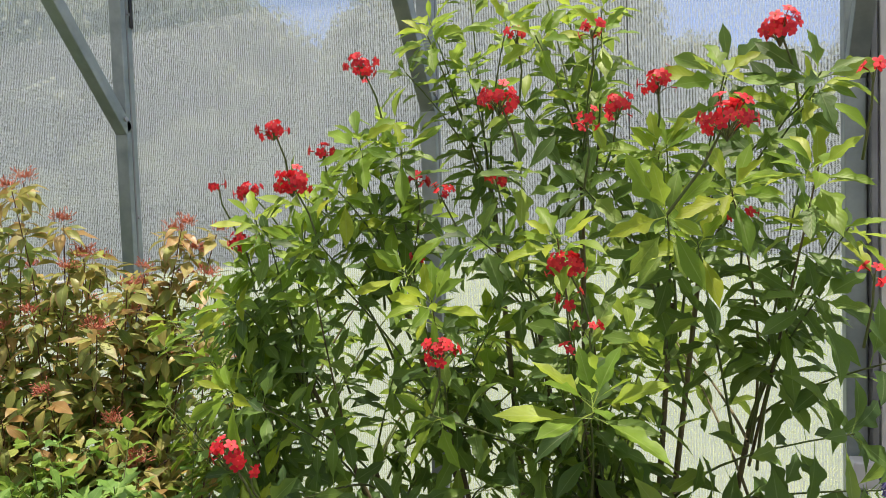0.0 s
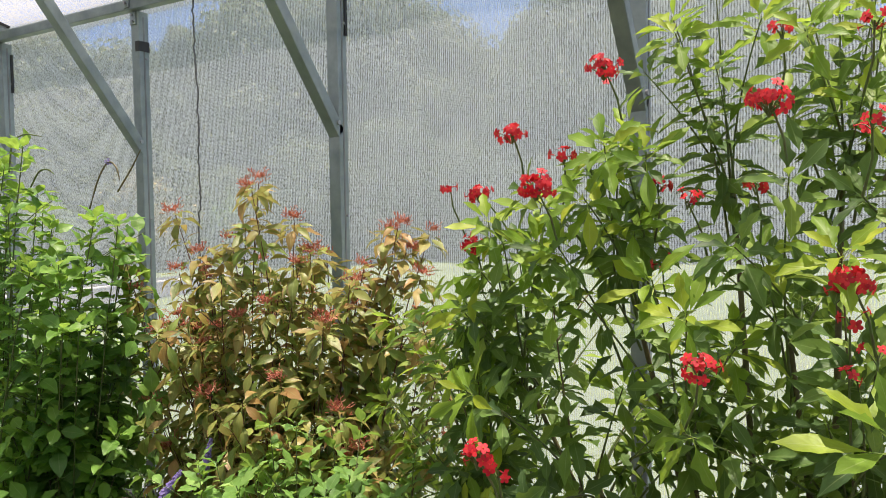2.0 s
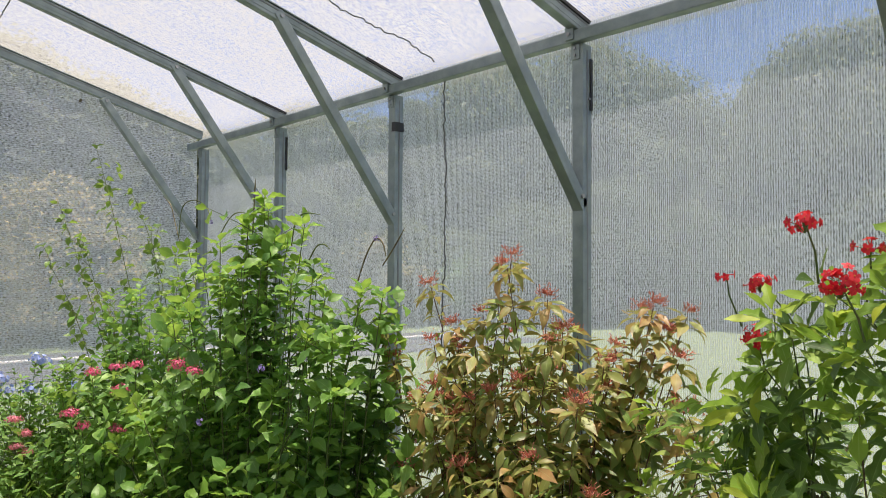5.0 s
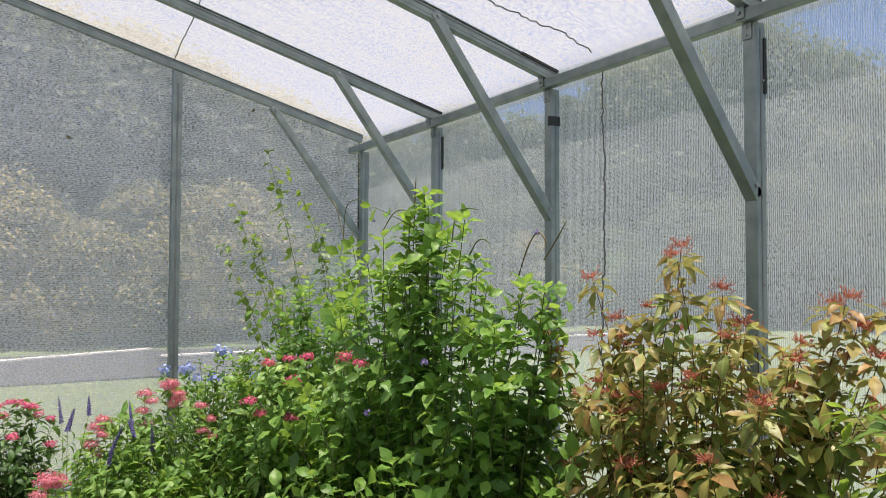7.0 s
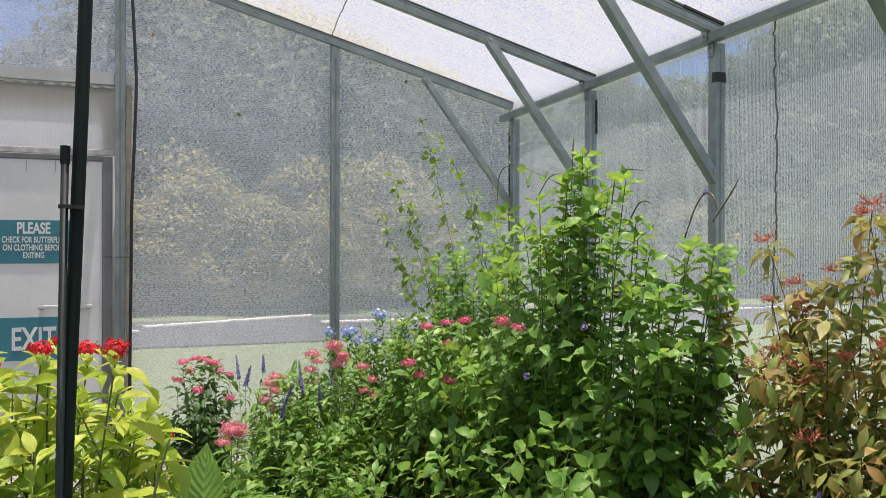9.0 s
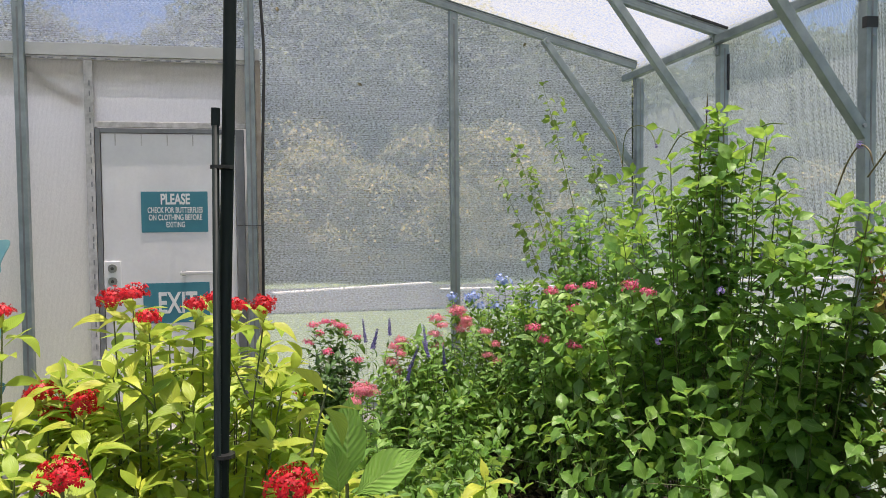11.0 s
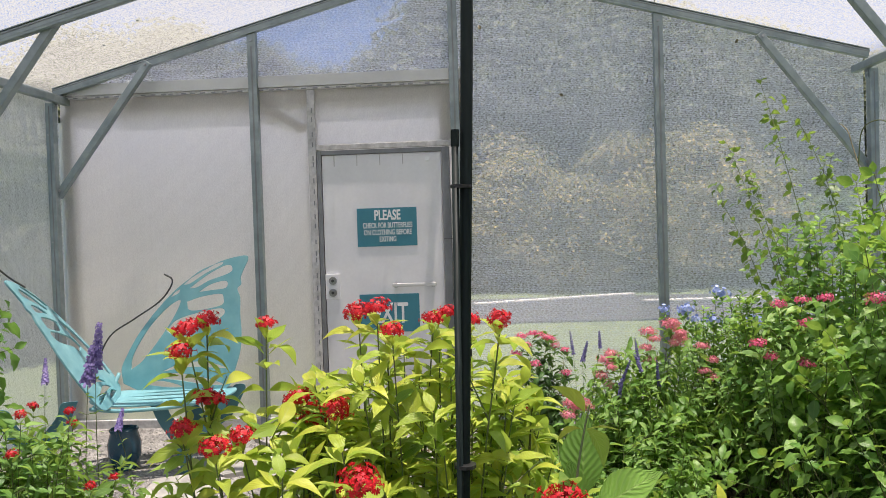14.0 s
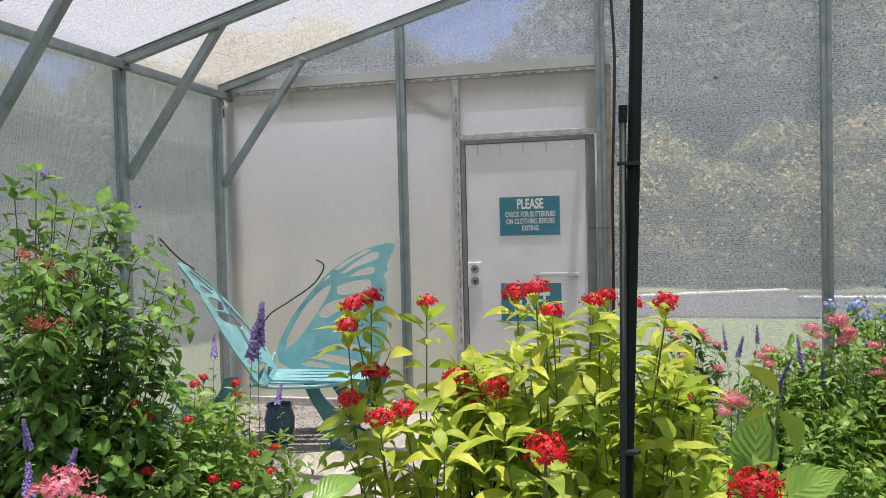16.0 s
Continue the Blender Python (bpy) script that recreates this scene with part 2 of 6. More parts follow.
L_PENTA = leaf_material("pentas_leaf", [(0.0, (0.12, 0.235, 0.045)), (0.5, (0.26, 0.385, 0.065)), (1.0, (0.45, 0.52, 0.09))], None, 0.4, 0.36, 11, (0.5, 0.75, 0.12), 0.3, pure=0.85)
L_PENTA_NEW = leaf_material("yellow_pentas_leaf", [(0.0, (0.25, 0.37, 0.06)), (1.0, (0.52, 0.52, 0.075))], None, 0.42, 0.38, 11, (0.5, 0.75, 0.12), 0.3, pure=0.85)
L_PENTA_BIG = leaf_material("broad_pentas_leaf", [(0.0, (0.12, 0.26, 0.05)), (1.0, (0.20, 0.36, 0.08))], None, 0.42, 0.3, 9, (0.45, 0.75, 0.12), 0.6, pure=0.85)
L_PINK = leaf_material("pink_pentas_leaf", [(0.0, (0.065, 0.14, 0.036)), (0.6, (0.12, 0.23, 0.05)), (1.0, (0.2, 0.31, 0.08))], None, 0.45, 0.34, 8, pure=0.85)
L_HERB = leaf_material("herb_leaf", [(0.0, (0.09, 0.20, 0.05)), (0.6, (0.16, 0.31, 0.08)), (1.0, (0.27, 0.42, 0.14))], None, 0.5, 0.36, 7, pure=0.85)
L_VINE = leaf_material("vine_leaf", [(0.0, (0.06, 0.13, 0.04)), (1.0, (0.15, 0.25, 0.07))], None, 0.45, 0.34, 6)
L_TREE = leaf_material("tree_leaf", [(0.0, (0.042, 0.050, 0.036)), (0.6, (0.074, 0.083, 0.058)), (1.0, (0.12, 0.122, 0.085))], None, 0.75, 0.22, 5, (0.26, 0.31, 0.12), shine=0.15, pure=1.0)
# tree leaf colours darkened: the shade below the crowns is put into them
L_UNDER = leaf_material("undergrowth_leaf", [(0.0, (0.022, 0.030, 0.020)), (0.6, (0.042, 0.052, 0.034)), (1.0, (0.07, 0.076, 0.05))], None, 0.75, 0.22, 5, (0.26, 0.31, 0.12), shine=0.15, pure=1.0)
L_FAR = leaf_material("lawn_edge_bush_leaf", [(0.0, (0.06, 0.10, 0.04)), (0.6, (0.10, 0.16, 0.06)), (1.0, (0.17, 0.22, 0.09))], None, 0.7, 0.22, 5, (0.26, 0.31, 0.12), shine=0.15, pure=1.0)
L_BUSH = leaf_material("roadside_bush_leaf", [(0.0, (0.09, 0.08, 0.04)), (0.5, (0.18, 0.145, 0.075)), (1.0, (0.29, 0.215, 0.11))], None, 0.75, 0.22, 5, (0.26, 0.31, 0.12), shine=0.15, pure=1.0)
P_RED = petal_material("scarlet_petal", (0.52, 0.008, 0.024), (0.90, 0.045, 0.055))
P_DEEP = petal_material("deep_red_petal", (0.42, 0.005, 0.016), (0.82, 0.02, 0.032))
P_PINK = petal_material("pink_petal", (0.78, 0.17, 0.26), (0.90, 0.42, 0.48))
P_HOT = petal_material("hot_pink_petal", (0.78, 0.07, 0.20), (0.87, 0.21, 0.36))
P_ORANGE = petal_material("orange_red_tube", (0.60, 0.27, 0.18), (0.56, 0.13, 0.075))
P_BLUE = petal_material("pale_blue_petal", (0.28, 0.38, 0.75), (0.48, 0.56, 0.85))
P_VIOLET = petal_material("violet_petal", (0.20, 0.15, 0.42), (0.38, 0.30, 0.62))
P_INDIGO = petal_material("indigo_petal", (0.10, 0.09, 0.27), (0.22, 0.19, 0.45))
P_CENTRE = petal_material("yellow_stamen", (0.6, 0.12, 0.03), (0.7, 0.3, 0.05))


def grass_material():
    m = Nodes("lawn")
    co = m.coords("Object")
    big, mid, fine = m.noise(0.35, 4, co), m.noise(3.0, 5, co, 0.7), m.noise(45.0, 3, co)
    col = m.ramp(m.math("MULTIPLY_ADD", mid, 0.6, m.math("MULTIPLY", big, 0.4)), [(0.3, (0.10, 0.135, 0.062)), (0.55, (0.145, 0.18, 0.088)), (0.75, (0.20, 0.205, 0.12))])
    col = m.mix(m.math("MULTIPLY", fine, 0.5), col, (0.07, 0.11, 0.03))
    p = m.add("BsdfPrincipled", Base_Color=col, Roughness=0.9)
    m.put(p, "Normal", m.bump(m.math("ADD", mid, fine), 0.8, 0.05))
    return m.done(p.outputs[0])


def mulch_material():
    m = Nodes("dark_mulch")
    co = m.coords("Object")
    mid, fine = m.noise(14.0, 5, co, 0.7), m.noise(90.0, 4, co, 0.7)
    col = m.ramp(fine, [(0.3, (0.018, 0.013, 0.01)), (0.55, (0.055, 0.038, 0.026)), (0.8, (0.17, 0.125, 0.09))])
    p = m.add("BsdfPrincipled", Base_Color=col, Roughness=0.95)
    m.put(p, "Normal", m.bump(m.math("ADD", mid, fine), 1.0, 0.03))
    return m.done(p.outputs[0])


def gravel_material():
    m = Nodes("pale_gravel")
    co = m.coords("Object")
    v = m.add("TexVoronoi", Vector=co, Scale=65.0)
    mid = m.noise(5.0, 5, co, 0.7)
    grey = m.ramp(m.math("MULTIPLY_ADD", mid, 0.7, m.math("MULTIPLY", m.noise(60.0, 2, co), 0.35)), [(0.35, (0.13, 0.125, 0.12)), (0.52, (0.36, 0.345, 0.32)), (0.75, (0.56, 0.54, 0.49))])
    col = m.mix(m.math("MULTIPLY", v.outputs["Distance"], 0.7), grey, (0.1, 0.095, 0.09))
    p = m.add("BsdfPrincipled", Base_Color=col, Roughness=0.9)
    m.put(p, "Normal", m.bump(v.outputs["Distance"], 0.8, 0.012))
    return m.done(p.outputs[0])


M_GRASS, M_MULCH, M_GRAVEL = grass_material(), mulch_material(), gravel_material()


# ---- building helpers ----
def to_mesh(bm, name, material, smooth=False):
    me = bpy.data.meshes.new(name)
    bm.to_mesh(me)
    bm.free()
    if material:
        me.materials.append(material)
    if smooth:
        me.polygons.foreach_set("use_smooth", [True] * len(me.polygons))
    return me


def part(name, bm, material, parent, label="", smooth=False):
    """One mesh under a thing or a part; bm may be a mesh that is shared."""
    me = to_mesh(bm, name, material, smooth) if isinstance(bm, bmesh.types.BMesh) else bm
    ob = new(name, me)
    ob.parent = parent
    if label:
        ob["label"] = label
    return ob


def thing(name, label="", category="", group="", kind="", at=(0, 0, 0), turn=0.0):
    ob = new(name)
    ob.empty_display_size = 0.1
    ob.matrix_world = pose(*at, 0, 0, turn)
    return tagged(ob, label, category, group, kind)


def box(bm, x0, x1, y0, y1, z0, z1, bevel=0.0):
    r = bmesh.ops.create_cube(bm, size=1.0)
    bmesh.ops.scale(bm, vec=(x1 - x0, y1 - y0, z1 - z0), verts=r["verts"])
    bmesh.ops.translate(bm, vec=((x0 + x1) / 2, (y0 + y1) / 2, (z0 + z1) / 2), verts=r["verts"])
    if bevel:
        es = list({e for v in r["verts"] for e in v.link_edges})
        bmesh.ops.bevel(bm, geom=es, offset=bevel, segments=2, affect="EDGES", profile=0.6)
    return bm


def boxed(*a, bevel=0.0):
    return box(bmesh.new(), *a, bevel=bevel)


def bar(a, b, w, h, side=(0, 0, 1), bevel=0.004, overlap=0.0):
    """A square tube from a to b; side: about where its h points."""
    a, b = Vector(a), Vector(b)
    y = (b - a).normalized()
    x = y.cross(Vector(side)).normalized()
    z = x.cross(y)
    bm = boxed(-w / 2, w / 2, -overlap, (b - a).length + overlap, -h / 2, h / 2, bevel=bevel)
    m = Matrix((x, y, z)).transposed().to_4x4()
    m.translation = a
    bm.transform(m)
    return bm


def sweep(bm, pts, radii, sides=6, cap=True):
    """A tube along points, of one radius or one for each."""
    pts = [Vector(p) for p in pts]
    radii = radii if hasattr(radii, "__len__") else [radii] * len(pts)
    rings, up = [], Vector((0.31, 0.17, 0.93))
    for i, p in enumerate(pts):
        d = (pts[min(i + 1, len(pts) - 1)] - pts[max(i - 1, 0)]).normalized()
        x = d.cross(up if abs(d.dot(up)) < 0.97 else Vector((1, 0, 0))).normalized()
        y = d.cross(x)
        rings.append([bm.verts.new(p + radii[i] * (x * math.cos(k * 2 * math.pi / sides) + y * math.sin(k * 2 * math.pi / sides))) for k in range(sides)])
    for r0, r1 in zip(rings, rings[1:]):
        for k in range(sides):
            bm.faces.new((r0[k], r0[(k + 1) % sides], r1[(k + 1) % sides], r1[k]))
    if cap:
        bm.faces.new(rings[0][::-1])
        bm.faces.new(rings[-1])
    return bm


def disc(bm, centre, axis, radius, depth, sides=12):
    a = Vector(axis).normalized()
    c = Vector(centre)
    return sweep(bm, [c - a * depth / 2, c + a * depth / 2], radius, sides)


def smooth_line(points, n=8):
    """Catmull-Rom through the points."""
    p = [Vector(q) for q in points]
    p = [p[0] * 2 - p[1], *p, p[-1] * 2 - p[-2]]
    out = []
    for i in range(1, len(p) - 2):
        for k in range(n):
            t = k / n
            out.append(0.5 * (2 * p[i] + (p[i + 1] - p[i - 1]) * t + (2 * p[i - 1] - 5 * p[i] + 4 * p[i + 1] - p[i + 2]) * t * t + (3 * p[i] - p[i - 1] - 3 * p[i + 1] + p[i + 2]) * t ** 3))
    return out + [p[-2]]


# ---- the house of shade cloth: sizes ----
Y_WALL, X_END, RIDGE_Y = 2.965, 10.05, 0.045
POSTS_R = (0.16, 1.315, 2.525, 3.773, 5.05, 6.355, 7.60, 8.84, 10.02)
POSTS_L = (0.15, 1.335, 2.545, 3.80, 5.05, 6.355, 7.60, 8.84, 10.02)
EAVE, SLOPE, TUBE = 2.49, 0.267, 0.058


def roof_z(y):
    """The underside of the rafters."""
    return 2.565 + SLOPE * (Y_WALL - abs(y - RIDGE_Y))


def roof_drop(x):
    """How far the cloth lies lower between the two gables."""
    t = max(0.0, min(1.0, min(x, X_END - x) / 0.9))
    return 0.05 * t * t * (3 - 2 * t)


def cloth(name, make, nu, nv, material, parent, sag=0.004, label=""):
    """A hung sheet of cloth: make(u, v) gives a place for u, v from 0 to 1."""
    bm = bmesh.new()
    g = [[bm.verts.new(make(i / nu, j / nv)) for j in range(nv + 1)] for i in range(nu + 1)]
    for i in range(nu):
        for j in range(nv):
            bm.faces.new((g[i][j], g[i + 1][j], g[i + 1][j + 1], g[i][j + 1]))
    bm.normal_update()
    for v in bm.verts:
        v.co += v.normal * noise.noise(v.co * 1.7) * sag
    return part(name, bm, material, parent, label, True)


# the ground outside, in one sheet, and the floor inside
bm = bmesh.new()
bmesh.ops.create_grid(bm, x_segments=60, y_segments=60, size=400)
for v in bm.verts:
    far = max(0.0, v.co.xy.length - 30)
    v.co.z = -0.012 + noise.noise(v.co * 0.02) * min(far * 0.02, 1.2)
tagged(new("ground", to_mesh(bm, "ground", M_GRASS)), "sunlit mown lawn round the shade house", "lawn", kind="structure")


def floor_sheet(name, x0, x1, y0, y1, z, rough, cell, material):
    bm = bmesh.new()
    nx, ny = int((x1 - x0) / cell), int((y1 - y0) / cell)
    g = [[bm.verts.new((x0 + (x1 - x0) * i / nx, y0 + (y1 - y0) * j / ny, 0)) for j in range(ny + 1)] for i in range(nx + 1)]
    for i in range(nx):
        for j in range(ny):
            bm.faces.new((g[i][j], g[i + 1][j], g[i + 1][j + 1], g[i][j + 1]))
    for v in bm.verts:
        v.co.z = z + rough * (noise.noise(v.co * 2.3) + 0.5 * noise.noise(v.co * 9.0))
    return new(name, to_mesh(bm, name, material, True))


tagged(floor_sheet("floor", -0.05, 10.1, -3.0, 3.0, 0.006, 0.003, 0.1, M_GRAVEL), "pale crushed limestone gravel floor", "gravel", kind="structure")
tagged(floor_sheet("planting_bed", 0.75, 9.6, 0.75, 2.9, 0.05, 0.022, 0.06, M_MULCH), "dark mulch planting bed with debris", "mulch", kind="structure")
tagged(floor_sheet("planting_bed_middle", 2.3, 5.1, -0.55, 0.74, 0.045, 0.022, 0.06, M_MULCH), "dark mulch planting bed under red flowers", "mulch", kind="structure")
tagged(floor_sheet("planting_bed_edge", 2.3, 9.6, -2.85, -0.95, 0.045, 0.022, 0.06, M_MULCH), "dark mulch planting bed along the cloth wall", "mulch", kind="structure")

# drive and kerb past the lawn, and a pale footpath further round
tagged(new("road", to_mesh(boxed(-10.0, -6.0, -60, 15, -0.08, 0.012), "road", M_ASPHALT)), "grey asphalt drive past the lawn", "road", kind="structure")
for y0, y1, x in ((-60, -9, -7.9), (-8.98, -3, -7.9), (-2.98, -0.1, -7.6), (-0.06, 3.1, -9.0), (3.0, 8, -8.2), (8.05, 15, -8.2)):
    lean = 0.65 if y0 == -0.06 else 0.0
    k = new("kerb", to_mesh(bar((x + lean, y0, 0.03), (x - lean, y1, 0.035), 0.16, 0.14, bevel=0.03), "kerb", M_KERB))
    tagged(k, "worn concrete kerb along the drive", "kerb", kind="structure")
tagged(new("pavement", to_mesh(bar((-45, 21.5, 0.0), (40, 27.5, 0.0), 0.9, 0.06, bevel=0.01), "pavement", M_KERB)), "pale concrete footpath across the lawn", "footpath", kind="structure")


# ---- side walls ----
def side_wall(name, s, material, label):
    wall = thing(name, label, "wall", kind="structure")
    y = s * Y_WALL
    cloth("shade_cloth", lambda u, v: (X_END * u, y + s * 0.034, 0.0 + (EAVE + 0.10) * v), 60, 16, material, wall)
    rise, deep = (0.021, 0.052) if s > 0 else (0.030, 0.058)
    under = EAVE + rise - deep / 2
    for x in (POSTS_R if s > 0 else POSTS_L):
        part("post", boxed(x - TUBE / 2, x + TUBE / 2, y - 0.029, y + 0.029, 0, under - 0.002, bevel=0.005), M_STEEL, wall)
        part("groove", boxed(x + TUBE / 2 - 0.001, x + TUBE / 2 + 0.0015, y - 0.004, y + 0.004, 0.05, under - 0.03), M_JAMB, wall)
        part("bracket", boxed(x - 0.028, x + 0.014, y - s * 0.032 - 0.0035, y - s * 0.032 + 0.0035, under - 0.068, under - 0.004, bevel=0.002), M_STEEL, wall)
        for z in (under - 0.05, under - 0.02):
            part("bolt", disc(bmesh.new(), (x - 0.008, y - s * 0.038, z), (0, 1, 0), 0.006, 0.008, 8), M_BOLT, wall)
        for z in (0.62, 1.45, 2.25):
            part("bolt", disc(bmesh.new(), (x + TUBE / 2 + 0.002, y + s * 0.012, z), (1, 0, 0), 0.006, 0.006, 8), M_BOLT, wall)
    part("eave_beam", bar((-0.02, y - s * 0.035, EAVE + rise), (X_END + 0.02, y - s * 0.035, EAVE + rise), 0.05, deep, bevel=0.006), M_STEEL, wall)
    part("ground_rail", boxed(0.0, X_END, y - 0.02, y + 0.02, 0.0, 0.06, bevel=0.004), M_STEEL, wall)
    return wall


wall_right = side_wall("wall_east", 1, M_SIDE, "grey shade cloth wall on galvanised steel posts")
side_wall("wall_west", -1, M_LEFT, "pale shade cloth wall on galvanised steel posts")
part("tape", boxed(2.525 + 0.004, 2.525 + 0.0325, Y_WALL - 0.0325, Y_WALL + 0.0295, 2.285, 2.335), M_TAPE, wall_right, "band of black tape")
for x in (1.315, 3.773):
    part("tape", boxed(x + 0.026, x + 0.0345, Y_WALL + 0.016, Y_WALL + 0.0305, 2.2, 2.42), M_TAPE, wall_right, "strip of black tape")
# a white door leaf set into the wall past the flowering shrub
d = thing("side_door", "white painted door panel beside a steel post", "door", kind="structure")
part("frame", boxed(6.388, 6.405, 2.90, 2.99, 0.68, 2.10, bevel=0.004), M_JAMB, d)
part("panel", boxed(6.41, 7.50, 2.895, 2.94, 0.70, 2.08, bevel=0.005), M_WHITE, d)
part("sill", boxed(6.33, 7.56, 2.86, 2.93, 0.60, 0.675, bevel=0.006), M_WHITE, d)

# ---- rafters with their braces; the cloth of the roof is the ceiling ----
def rafter(x, s):
    """One rafter from ridge to eave, with its cleat on the eave beam and its knee brace."""
    r = thing("rafter", "galvanised steel rafter with a diagonal knee brace", "rafter", "rafters of the shade house", "structure")
    y1 = s * (Y_WALL + 0.025)
    end = x < 1 or x > 9.5
    x = (0.055 if x < 1 else x + 0.01) if end else x
    low = 0.0 if end else 0.054 if s > 0 else 0.048
    at = lambda y, up: (x, y, roof_z(y) + up - low)  # noqa: E731
    part("tube", bar(at(RIDGE_Y, 0.03), at(y1, 0.03), 0.046, 0.058, bevel=0.004), M_STEEL, r)
    part("flange", bar(at(RIDGE_Y, 0.064), at(y1, 0.064), 0.062, 0.006, bevel=0.001), M_STEEL, r)
    part("lip", bar(at(RIDGE_Y, 0.046), at(y1, 0.046), 0.052, 0.005, bevel=0.001), M_JAMB, r, "dark seam along the tube")
    part("lip", bar(at(RIDGE_Y, 0.018), at(y1, 0.018), 0.050, 0.004, bevel=0.001), M_STEEL, r)
    if not end:
        cy = s * 2.901
        part("cleat", boxed(x - 0.036, x + 0.006, cy - 0.004, cy + 0.004, EAVE + 0.005, EAVE + 0.062, bevel=0.002), M_STEEL, r)
        part("bolt", disc(bmesh.new(), (x - 0.016, cy - s * 0.007, EAVE + 0.028), (0, 1, 0), 0.008, 0.010, 8), M_BOLT, r)
    xb = (0.115 if x < 1 else x - 0.06) if end else (x + 0.002 if s > 0 else x - 0.04)
    part("knee_brace", bar((xb, s * 2.955, 1.79), (xb, s * 2.215, 2.765), 0.050, 0.054, (1, 0, 0), 0.005), M_STEEL, r, "diagonal brace")
    part("bolt", disc(bmesh.new(), (xb + 0.028, s * 2.93, 1.835), (1, 0, 0), 0.010, 0.014, 8), M_BOLT, r)
    part("bolt", disc(bmesh.new(), (xb + 0.028, s * 2.235, 2.745), (1, 0, 0), 0.010, 0.014, 8), M_BOLT, r)
    if s > 0 and 0.5 < x < 5:
        part("tape", bar(at(2.985, 0.062), at(2.74, 0.062), 0.064, 0.014, bevel=0.001), M_TAPE, r, "strip of black tape")


for places, s in ((POSTS_R, 1), (POSTS_L, -1)):
    for x in places:
        rafter(x, s)
ridge = new("ridge_beam", to_mesh(bar((-0.02, RIDGE_Y, roof_z(RIDGE_Y) + 0.02), (X_END + 0.02, RIDGE_Y, roof_z(RIDGE_Y) + 0.02), 0.05, 0.07), "ridge_beam", M_STEEL))
tagged(ridge, "galvanised steel ridge beam", "beam", kind="structure")
bm = bmesh.new()
for s in (1, -1):
    g = []
    for i in range(61):
        row = []
        for j in range(17):
            y = RIDGE_Y + (s * (Y_WALL + 0.06) - RIDGE_Y) * j / 16
            x = -0.06 + (X_END + 0.12) * i / 60
            row.append(bm.verts.new((x, y, roof_z(y) + 0.074 - roof_drop(x) - 0.012 * abs(math.sin(x / 1.2556 * math.pi)) + 0.004 * noise.noise(Vector((x * 2, y * 2, 0))))))
        g.append(row)
    for row in g:
        row.append(bm.verts.new((row[-1].co.x, row[-1].co.y + s * 0.004, EAVE)))
    for i in range(60):
        for j in range(17):
            bm.faces.new((g[i][j], g[i + 1][j], g[i + 1][j + 1], g[i][j + 1]))
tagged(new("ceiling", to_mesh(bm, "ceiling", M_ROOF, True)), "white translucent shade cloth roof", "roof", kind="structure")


# ---- gable walls ----
def gable(name, x, s, y0, y1, z0f, label, posts):
    g = thing(name, label, "wall", kind="structure")
    cloth("shade_cloth", lambda u, v: (x - s * 0.036, y0 + (y1 - y0) * u, z0f(y0 + (y1 - y0) * u) * (1 - v) + v * (roof_z(y0 + (y1 - y0) * u) + 0.07)), 48, 20, M_GABLE, g)
    for y in posts:
        part("post", boxed(x - 0.03 + s * 0.03, x + 0.03 + s * 0.03, y - 0.033, y + 0.033, 0.0, roof_z(y) + 0.03, bevel=0.005), M_STEEL, g)
        part("groove", boxed(x + s * 0.0605 - 0.0012, x + s * 0.0605 + 0.0012, y - 0.006, y + 0.006, 0.05, roof_z(y) - 0.09), M_JAMB, g)
        part("bolt", disc(bmesh.new(), (x + s * 0.063, y, roof_z(y) - 0.05), (1, 0, 0), 0.009, 0.01, 8), M_BOLT, g)
    return g


HEAD = 2.56
wall_door = gable("wall_north", 0.0, 1, -3.0, 3.0, lambda y: 0.0 if y > 0.05 else 2.61, "gable of grey shade cloth with galvanised posts", (-1.455, 0.048, 1.533))
gable("wall_south", X_END, -1, -3.0, 3.0, lambda y: 0.0, "gable of grey shade cloth", (-1.455, 0.048, 1.533))
part("ground_rail", boxed(-0.01, 0.03, 0.09, 2.93, 0.0, 0.06, bevel=0.004), M_STEEL, wall_door)
part("wooden_stud", boxed(-0.03, 0.03, 0.083, 0.118, 0.0, 2.56, bevel=0.003), M_WOOD, wall_door, "weathered wooden stud")

# white sheeted wall beside and above the door
w = thing("wall_entry", "white sheeted wall round the exit door", "wall", kind="structure")
cloth("sheet", lambda u, v: (-0.005, -2.985 + 1.955 * u, 0.07 + (HEAD - 0.07) * v), 24, 24, M_SHEET, w, 0.006)
cloth("transom_sheet", lambda u, v: (-0.005, -1.004 + 1.016 * u, 2.12 + (HEAD - 2.12) * v), 10, 6, M_SHEET, w, 0.003)
part("head_board", boxed(-0.012, 0.026, -2.98, 0.012, HEAD - 0.0, HEAD + 0.085, bevel=0.004), M_WHITE, w)
part("head_board", boxed(-0.03, 0.026, 0.083, 0.12, HEAD + 0.003, HEAD + 0.085, bevel=0.004), M_WHITE, w)
part("staple_strip", boxed(0.004, 0.016, -2.98, 0.012, HEAD - 0.026, HEAD - 0.002, bevel=0.003), M_TRIM, w)
part("transom_rail", boxed(0.0, 0.024, -1.0, 0.012, 2.075, 2.115, bevel=0.004), M_TRIM, w)
part("stud", boxed(-0.012, 0.018, -1.062, -1.004, 0.05, HEAD - 0.028, bevel=0.004), M_TRIM, w)
part("bottom_rail", boxed(-0.02, 0.03, -2.98, -1.064, 0.0, 0.068, bevel=0.005), M_TRIM, w)
rng = random.Random(4)
